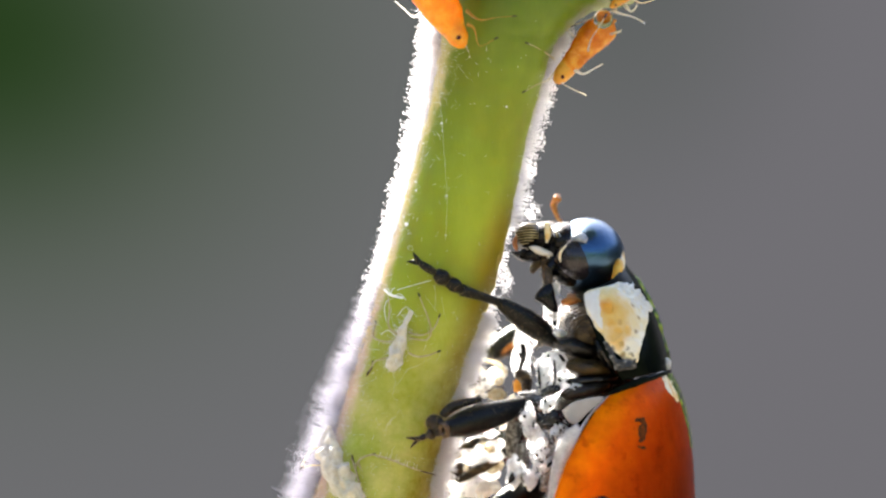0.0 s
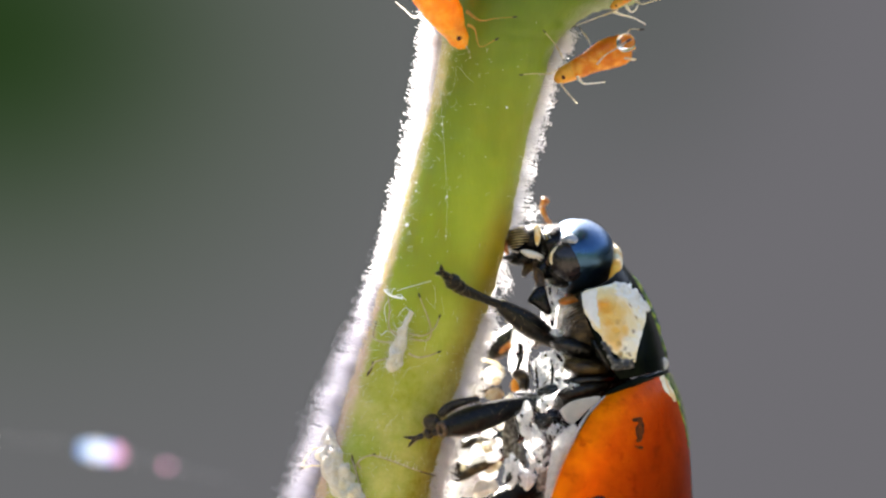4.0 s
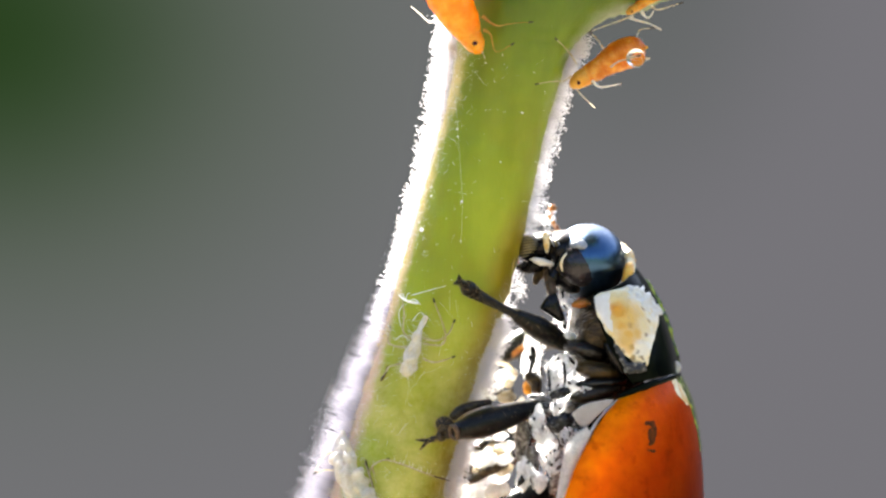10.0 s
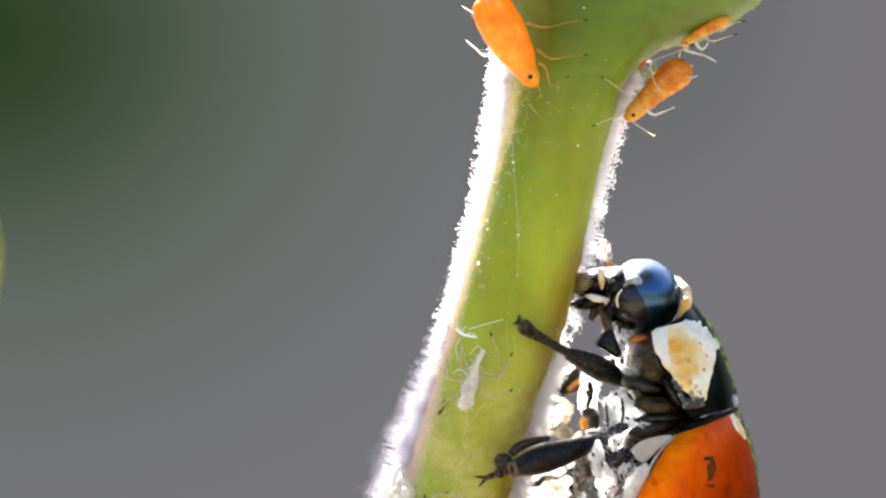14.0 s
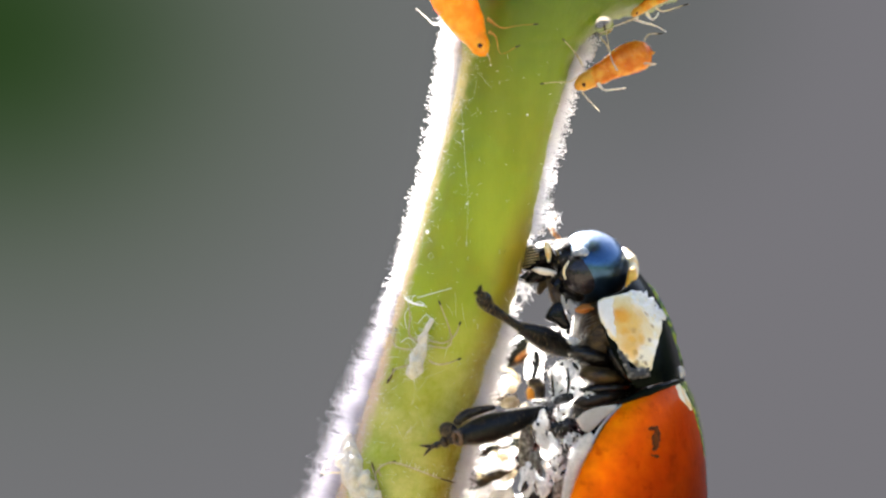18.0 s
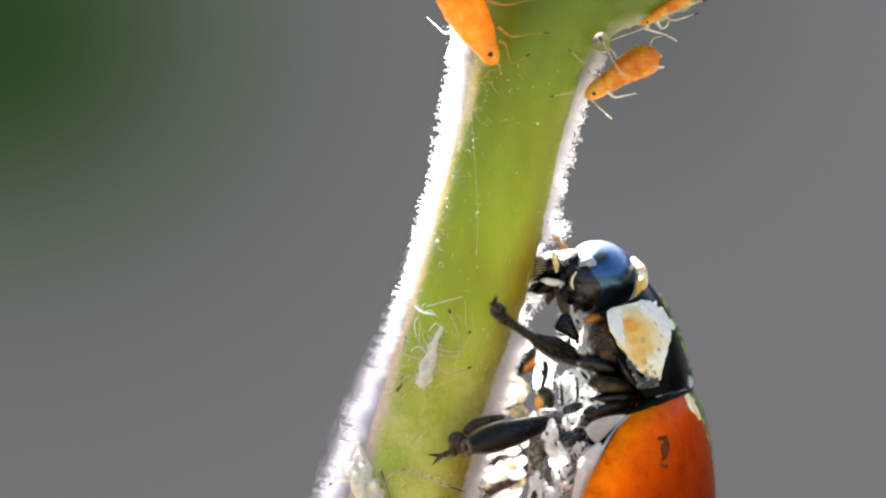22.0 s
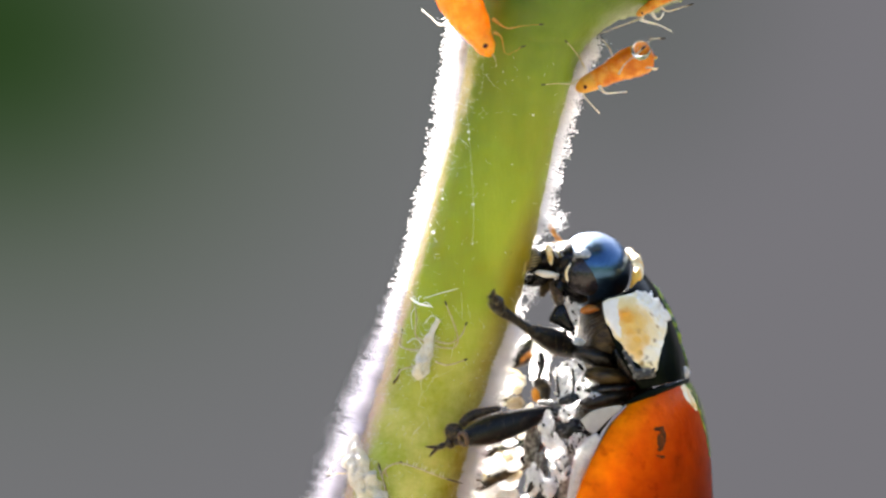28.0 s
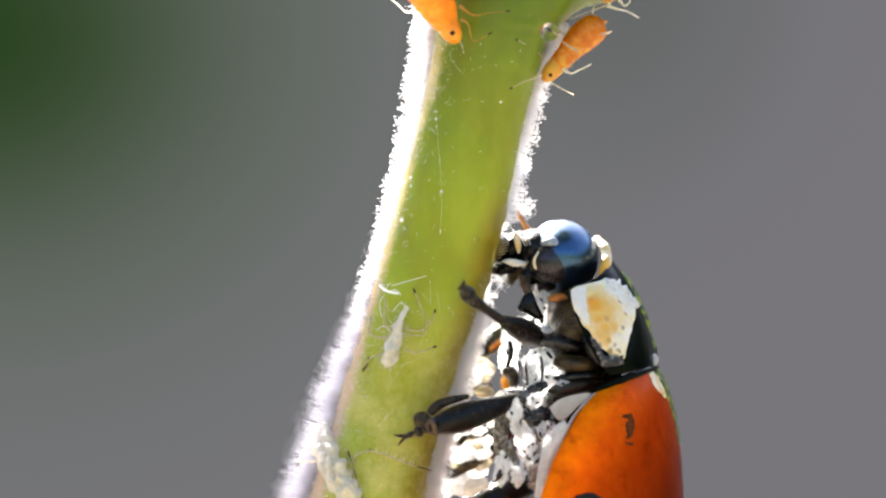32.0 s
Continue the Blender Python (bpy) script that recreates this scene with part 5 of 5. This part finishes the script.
kicker, kick_legs = aphid(at(1018, 147, -0.14), 29, 0.92, 1.0, "orange aphid standing off the stem, balancing a droplet", [
    ("front_leg", [(1012, 112, -0.2), (1000, 96, -0.3), (986, 82, -0.5), (974, 72, -0.62)]),
    ("far_front_leg", [(1004, 134, -0.2), (992, 143, -0.35), (966, 147, -0.6), (946, 152, -0.72)]),
    ("antenna", [(1014, 156, -0.2), (1028, 170, -0.25), (1050, 188, -0.25)]),
    ("middle_leg", [(1062, 92, -0.1), (1050, 72, 0.0), (1040, 62, 0.05), (1034, 56, 0.1)]),
    ("far_hind_leg", [(1104, 84, 0.0), (1112, 62, 0.1), (1120, 44, 0.1), (1138, 40, 0.1)]),
    ("lower_leg", [(1042, 140, -0.2), (1054, 150, -0.3), (1072, 147, -0.32), (1092, 142, -0.3)])],
    hind=((0.46, -0.17, 0.02), (0.64, -0.17, 0.05), (0.84, -0.17, 0.03), (1.02, -0.17, 0.02)), short=0.96)
aphid(at(834, 76, -0.98), 119, 1.10, 1.04, "bright orange aphid head down on the stem's flank", [
    ("front_leg", [(850, 52, -0.95), (862, 60, -0.98), (871, 90, -0.86), (898, 78, -0.82)]),
    ("middle_leg", [(848, 28, -0.9), (872, 44, -0.98), (900, 40, -0.86), (930, 38, -0.84)]),
    ("hind_leg", [(828, -20, -0.9), (860, -12, -1.0), (900, -20, -0.98), (930, -24, -0.98)]),
    ("antenna", [(838, 84, -0.95), (848, 92, -0.9), (852, 104, -0.85)]),
    ("far_middle_leg", [(776, 20, -0.7), (756, 38, -0.6), (738, 24, -0.55), (722, 10, -0.5)]),
    ("far_hind_leg", [(768, -30, -0.7), (748, -30, -0.6), (732, -40, -0.55), (716, -50, -0.5)])], lift=0.0, skin=APHIDPALE)
aphid(at(1112, 20, -0.12), 27, 0.60, 0.74, "small orange aphid under the swollen node", [
    ("front_leg", [(1114, 26, -0.2), (1094, 34, -0.28), (1066, 44, -0.3), (1040, 54, -0.3)]),
    ("bright_leg", [(1108, 30, -0.2), (1122, 35, -0.3), (1144, 41, -0.3), (1164, 52, -0.3)]),
    ("lower_leg", [(1130, 20, -0.2), (1138, 30, -0.3), (1146, 26, -0.3), (1150, 18, -0.3)]),
    ("hind_leg", [(1146, 10, -0.2), (1158, 16, -0.3), (1180, 10, -0.3), (1196, 5, -0.3)]),
    ("far_hind_leg", [(1166, -8, 0.0), (1186, -10, 0.05), (1200, -16, 0.05), (1212, -18, 0.05)])])

droplet = tagged(part("honeydew_droplet", ball(Vector((0, 0, 0)), (0.113, 0.113, 0.113), (0, 0, 0), 0, 18, 24), WATER),
                 "clear round honeydew droplet held on an aphid's leg", "droplet")
droplet.matrix_basis = Matrix.Translation(at(1091, 153, -0.45))


# ---- shed skins, silk and specks ----
def on_stem(u, v, lift=0.03):
    """A point on the stem's face, lifted off it by so many millimetres."""
    for (a, b, c, r), (a2, b2, c2, r2) in zip(STEM[1:], STEM[2:]):
        if b2 <= v <= b:
            f = (v - b2) / (b - b2)
            h = max(-0.96, min(0.96, (u - (a2 + (a - a2) * f)) / (r2 + (r - r2) * f)))
            return at(u, v, c2 + (c - c2) * f - (r2 + (r - r2) * f) / 150 * math.sqrt(1 - h * h) - lift)
    return at(u, v, -0.7)


def husk(body, radii, legs, label, flat=0.7):
    """An empty skin lying on the stem: its body and legs follow the stem's face."""
    root = thing("shed_skin", on_stem(*body[0]), label, "shed skin", "shed aphid skins")
    part("body", tube([on_stem(u, v, 0.05) for u, v in body], radii, 90, 36, flat, 0.75), HUSK, root, "crumpled papery body")
    bristles(root.children[0], root, 220, 0.11, 0.0016, SILK, int(1000 * radii[1]), (0, -0.2, 0), "torn white fibres")
    for k, leg in enumerate(legs):
        pts = [on_stem(u, v, 0.03 + (0.06 if n in (1, 2) else 0)) for n, (u, v) in enumerate(leg)]
        m = part("leg", tube(pts, [0.012, 0.011, 0.010, 0.007], 18, 6), HUSKTAN, root, "thin empty leg")
        d = (pts[-1] - pts[-2]).normalized()
        part("foot", tube([pts[-1], pts[-1] + d * (0.03 * MM), pts[-1] + d * (0.06 * MM)], [0.009, 0.014, 0.005], 6, 6), DARKTIP, m, "dark dry foot")
    return root


husk([(747, 559), (738, 580), (729, 606), (720, 636), (713, 660)], [0.05, 0.06, 0.09, 0.13, 0.10],
     [[(743, 597), (768, 601), (788, 588), (796, 570)], [(745, 606), (774, 609), (782, 588), (763, 534)], [(742, 632), (758, 639), (776, 637), (793, 631)],
      [(726, 600), (708, 586), (709, 552), (704, 522)], [(718, 612), (694, 611), (680, 602), (684, 580)], [(707, 640), (692, 644), (682, 648), (672, 664)]],
     "small white shed aphid skin stuck to the stem")
husk([(600, 762), (602, 790), (608, 824), (624, 858), (652, 900)], [0.05, 0.16, 0.23, 0.23, 0.17],
     [[(596, 800), (574, 800), (560, 816), (552, 832)], [(600, 824), (584, 830), (570, 830), (556, 834)], [(646, 838), (652, 824), (662, 816), (676, 812)],
      [(640, 818), (646, 834), (652, 856), (662, 886)]], "crumpled pale shed aphid skin on the stem's edge", 0.6)


def thread(name, pts, r, label, mat=SILK):
    root = thing(name, pts[0], label, "silk thread" if mat is SILK else "stem hair")
    part("strand", tube(pts, [r] * len(pts), 24, 5), mat, root)
    return root


t1 = thread("silk_thread", [at(793, 120, -0.70), at(802, 200, -0.76), at(808, 290, -0.76), at(812, 360, -0.76), at(809, 432, -0.77)], 0.0010,
            "fine silk thread with tiny beads on the stem")
for u, v, r in ((803, 227, 0.014), (804, 240, 0.010), (811, 355, 0.015), (809, 425, 0.010), (809, 300, 0.008)):
    part("bead", ball(at(u, v, -0.79), (r, r, r), (0, 0, 0), 0, 8, 10), SILK, t1, "tiny bright bead")
thread("silk_thread", [at(722, 521, -0.72), at(750, 513, -0.74), at(783, 504, -0.74)], 0.004, "short silk thread across the stem")
thread("silk_thread", [at(700, 520, -0.68), at(712, 530, -0.72), at(733, 535, -0.73)], 0.014, "small white tuft of silk")
for wisp in ([(712, 530), (706, 519), (701, 517)], [(712, 530), (714, 520), (719, 517)], [(716, 532), (728, 528), (738, 538)], [(708, 536), (700, 552), (703, 576)], [(724, 566), (736, 552), (744, 556)], [(694, 600), (706, 592), (722, 604)]):
    thread("silk_thread", [on_stem(u, v, 0.05) for u, v in wisp], 0.005, "thin white wisp of silk on the stem")
dead = thread("dead_hair", [on_stem(656, 836), on_stem(654, 822, 0.08), on_stem(676, 812, 0.08), on_stem(712, 822, 0.06), on_stem(748, 836, 0.06), on_stem(778, 846, 0.2)], 0.011,
              "tan dead leg of a shed skin", HUSKTAN)
part("tip", tube([on_stem(762, 841, 0.1), on_stem(776, 845, 0.19), on_stem(790, 849, 0.3)], [0.010, 0.011, 0.004], 8, 6), BROWN, dead, "dark dry tip")
for n in range(9):
    u = 690 + 8 * n + 3 * (n % 2)
    v = 815 + (u - 690) * 0.36
    part("bristle", tube([on_stem(u, v, 0.07), on_stem(u + 2, v - 5, 0.09), on_stem(u + 1 + n % 3, v - 9, 0.10)], [0.004, 0.003, 0.001], 5, 5), SILK, dead, "short white bristle")
thread("dead_hair", [on_stem(641, 812), on_stem(650, 845, 0.05), on_stem(663, 890)], 0.009, "brown dead leg of a shed skin", BROWN)
thread("dead_hair", [on_stem(679, 646), on_stem(676, 660, 0.05), on_stem(668, 672)], 0.010, "short brown dry splinter on the stem", BROWN)
def web():
    """Stray silk round the shed skins, caught on the stem."""
    root = thing("silk_web", at(740, 640, -0.75), "torn silk web round the shed skins", "silk web")
    rng = random.Random(21)
    hairs = []
    for _ in range(34):
        v = rng.uniform(520, 800) if rng.random() < 0.75 else rng.uniform(90, 260)
        mid = 787 - (v - 530) * 0.31 if v > 300 else 893 - (v - 120) * 0.24
        h = rng.uniform(-0.85, 0.15) if v > 300 else rng.uniform(-0.95, -0.6)
        def on(u_off, vv):
            uu = max(-0.97, min(0.97, h + u_off))
            return at(mid - (vv - v) * 0.3 + uu * 95, vv, -0.635 * math.sqrt(1 - uu * uu) - 0.03)
        a = on(0, v)
        b = on(rng.uniform(-0.5, 0.5), v + rng.uniform(-60, 60))
        hairs.append((a, b, Vector((rng.gauss(0, 0.02), -0.02, rng.gauss(0, 0.02))) * MM, rng.uniform(0.0007, 0.0016) * MM))
    strands("threads", hairs, root, SILK)


web()
for u, v, r in ((740, 405, 0.040), (735, 392, 0.02), (873, 440, 0.06), (918, 198, 0.022), (880, 285, 0.012), (770, 262, 0.02), (757, 330, 0.022), (757, 345, 0.018)):
    h = (u - (900 - 0.3 * (v - 100))) / 150
    d = -math.sqrt(max(0.05, 0.72 ** 2 - h * h)) - 0.01
    tagged(part("sap_bead", ball(at(u, v, d), (r * 0.6, r * 0.5, r * 0.6), (0, 0, 0), 0.2, 10, 12), WATER if r > 0.05 else SILK), "tiny bright sap bead on the stem", "sap bead", "sap beads on the stem")


def fluff():
    """Loose white fluff rubbed off the stem, hanging at its flank below the head."""
    root = thing("silk_fluff", at(905, 500, 0.2), "loose white fluff caught on the stem beside the ladybird", "silk fluff")
    rng = random.Random(8)
    for u, v, n, wide, tall in ((902, 470, 60, 9, 22), (912, 505, 70, 12, 16), (893, 548, 50, 10, 20), (958, 386, 60, 12, 14)):
        hairs = []
        for _ in range(n):
            a = at(u + rng.gauss(0, wide * 0.5), v + rng.gauss(0, tall * 0.5), rng.uniform(0.1, 0.5))
            b = a + Vector((rng.gauss(0, 0.05), rng.gauss(0, 0.03), rng.gauss(0, 0.07))) * MM
            hairs.append((a, b, Vector((rng.gauss(0, 0.015), 0, rng.gauss(0, 0.015))) * MM, rng.uniform(0.002, 0.005) * MM))
        strands("tuft", hairs, root, DOWN, label="tuft of tangled white fibres")


fluff()


def drifting_silk():
    """A loose strand of silk, far out of focus, its glints put in as see-through coloured discs."""
    root = thing("silk_strand", at(170, 770, 14.0), "loose silk strand with painted pink and blue glints in the breeze", "silk strand")
    part("strand", tube([at(-60, 740, 14.0), at(60, 752, 14.0), at(170, 770, 14.0), at(290, 796, 14.0), at(400, 826, 14.0)], [0.0012] * 5, 40, 6), GLINTWHITE, root)
    for u, v, r, mat in ((144, 766, 0.10, GLINTBLUE), (162, 769, 0.13, GLINTWHITE), (180, 771, 0.12, GLINTBLUE), (196, 774, 0.11, GLINTPINK), (286, 796, 0.05, GLINTPINK)):
        part("glint", ball(at(u, v, 14.0), (r, 0.03, r * 1.05), (0, 8, 0), 0.15, 10, 16), mat, root, "coloured disc standing in for a silk glint")
    return root


silk_strand = drifting_silk()


def side_leaf():
    root = thing("leaf", at(-150, 610, 12.0), "sunlit yellow-green leaf beside the stem", "leaf")
    bm = tube([at(-156, 610, 14.0), at(-132, 520, 14.0), at(-116, 440, 14.0), at(-114, 350, 14.2), at(-140, 255, 14.4)], [0.02, 0.16, 0.32, 0.28, 0.02], 24, 14, 0.5)
    part("blade", bm, LEAF, root, "bright backlit leaf blade")


side_leaf()


# ---- what moves ----
def motions():
    base = at(1080, 800, MID)
    rows = []
    for t, du, dv in ((0, 8, 6), (1, 8, 4), (2, 7, 4), (3.5, 4, 4), (6, 2, 3), (7, 1, 1), (9, 0, 0), (10.5, 1, 0), (11, 5, 5), (12, 3, 6), (13, 2, 6), (14.5, 0, 5),
                      (17, -4, 6), (20, -4, 6), (24, -6, 8), (28, -6, 7), (32, -7, 9)):
        rows.append((t, Matrix.Translation(base + Vector((du, 0, -dv)) * (MM / 150))))
    walk(bug, rows)
    home = at(1082, 500, MID) - base
    rows = []
    for t, turn, du, dv in ((0, 6.0, 12, 0), (1, 5.0, 8, 0), (2, 4.4, 6, -1), (3.5, 3.2, 3, -1), (6, 2.0, 2, -1), (9, 0, 0, 0), (11, -0.4, 0, 0), (13, -0.8, -2, 0),
                            (17, -3.0, 1, 0), (24, -4.6, -2, 0), (32, -5.2, -3, 0)):
        rows.append((t, Matrix.Translation(home + Vector((du, 0, -dv)) * (MM / 150)) @ pose(0, 0, 0, 0, turn, 0)))
    walk(BUG["head"], rows)
    # the near front leg: hip fixed, knee, shin's end and foot move
    hip = at(1002, 612, -0.10)
    steps = ((0, 906, 545, 838, 522, 764, 474), (1, 902, 543, 836, 520, 768, 474), (1.5, 902, 542, 836, 519, 776, 475), (2, 904, 546, 838, 520, 800, 490),
             (3.5, 904, 547, 838, 519, 808, 494), (6, 906, 550, 838, 518, 812, 496), (9, 908, 552, 838, 516, 813, 497), (10.5, 906, 558, 836, 520, 812, 502),
             (12, 900, 565, 832, 525, 812, 506), (13, 900, 565, 832, 526, 814, 508), (14.5, 898, 566, 832, 528, 814, 512), (17, 902, 572, 842, 532, 826, 512),
             (19, 910, 578, 850, 538, 840, 518), (24, 912, 580, 852, 540, 842, 520), (32, 918, 586, 862, 546, 850, 528))
    shift = {0: (8, 6), 1: (8, 4), 1.5: (8, 4), 2: (7, 4), 3.5: (4, 4), 6: (2, 3), 9: (0, 0), 10.5: (1, 0), 12: (3, 6), 13: (2, 6), 14.5: (0, 5), 17: (-4, 6), 19: (-4, 6),
             24: (-6, 8), 32: (-7, 9)}
    ref = (hip, at(908, 552, -0.62), at(840, 517, -0.84), at(758, 474, -0.86))
    lens = [(ref[k + 1] - ref[k]).length for k in range(3)]
    made = ([], [], [])
    for t, *g in steps:
        du, dv = shift[t]
        now = hip.copy()
        for k in range(3):
            goal = at(g[2 * k] - du, g[2 * k + 1] - dv, (-0.62, -0.84, -0.86)[k])
            way = goal - now
            flat = Vector((way.x, 0, way.z))
            if flat.length > lens[k] * 0.98:
                flat = flat.normalized() * lens[k] * 0.98
            deep = math.sqrt(max(0, lens[k] ** 2 - flat.length ** 2))
            way = flat + Vector((0, -deep if k < 2 else deep * 0.2 - deep, 0))
            turn = (ref[k + 1] - ref[k]).rotation_difference(way).to_matrix().to_4x4()
            made[k].append((t, Matrix.Translation(now - base) @ turn))
            now = now + way.normalized() * lens[k]
    for name, rows in zip(("femur", "tibia", "tarsus"), made):
        walk(BUG[name], rows)
    # the aphid that swings its body and waves a droplet on its hind leg
    lean = ((0, 44), (1, 44), (2, 44), (3.5, 22), (5.5, 13), (6, 17), (7, 22), (8, 27), (9, 24), (10, 25), (11, 30), (12, 24), (13, 27), (14, 37), (14.5, 31), (17, 23), (18, 22),
            (19, 24), (20, 21), (21, 24), (22, 27), (23, 25), (24, 26), (26.5, 23), (27.5, 18), (28, 20), (29, 16), (30, 18), (31, 26), (32, 41))
    spots = ((0, 1090, 44), (1, 1093, 45), (2, 1100, 71), (3.5, 1119, 77), (5.5, 1158, 106), (6, 1164, 86), (7, 1127, 23), (8, 1043, 40), (9, 1091, 153), (10, 1119, 101),
             (11, 1075, 125), (12, 1087, 116), (13, 1051, 103), (14, 1042, 62), (17, 1078, 117), (18, 1054, 41), (19, 1044, 84), (20, 1046, 80), (21, 1025, 49), (22, 1031, 53),
             (23, 1047, 48), (24, 1033, 68), (24.5, 1034, 65), (27, 1106, 30), (28, 1109, 85), (29, 1113, 92), (29.5, 1087, 36), (30, 1062, 85), (31, 1044, 118), (32, 1005, 75))
    def between(table, t):
        for a, b in zip(table, table[1:]):
            if a[0] <= t <= b[0]:
                f = (t - a[0]) / (b[0] - a[0])
                return [x + (y - x) * f for x, y in zip(a[1:], b[1:])]
    body_rows, leg_rows, drop_rows = [], [], []
    leg = kick_legs["hind_leg"]
    socket = leg.matrix_basis.translation.copy()
    reach = 0.56 * 0.92 * MM
    for k in range(129):
        t = k / 4
        a, = between(lean, t)
        u, v = between(spots, t)
        slide = max(0, min(1, (t - 24) / 6))
        m = Matrix.Translation(at(1018 - 11 * slide, 147 + 6 * slide, -0.14)) @ pose(0, 0, 0, 0, -a, 0)
        body_rows.append((t, m))
        goal = at(u, v, -0.14 - 0.17 * 0.92)
        way = m.inverted() @ goal - socket
        flat = Vector((way.x, 0, way.z))
        deep = math.sqrt(max(0, reach ** 2 - flat.length ** 2))
        way = flat + Vector((0, -deep, 0))
        turn = Vector((1, 0, 0.0)).rotation_difference(way).to_matrix().to_4x4()
        leg_rows.append((t, Matrix.Translation(socket) @ turn))
        end = m @ (socket + way)
        drop_rows.append((t, Matrix.Translation(at(u, v, end.y / MM - 0.05))))
    drift = ((0, -330, 775), (0.5, -40, 775), (1, -330, 776), (1.5, 80, 770), (2, -330, 772), (2.5, 175, 785), (3, 172, 770), (3.5, 195, 792), (5.5, 140, 815), (6, 60, 1000),
             (12, 20, 1080), (32, 60, 1100))
    walk(silk_strand, [(t, Matrix.Translation(at(u, v, 14.0))) for t, u, v in drift])
    walk(kicker, body_rows)
    walk(leg, leg_rows)
    walk(droplet, drop_rows)


motions()
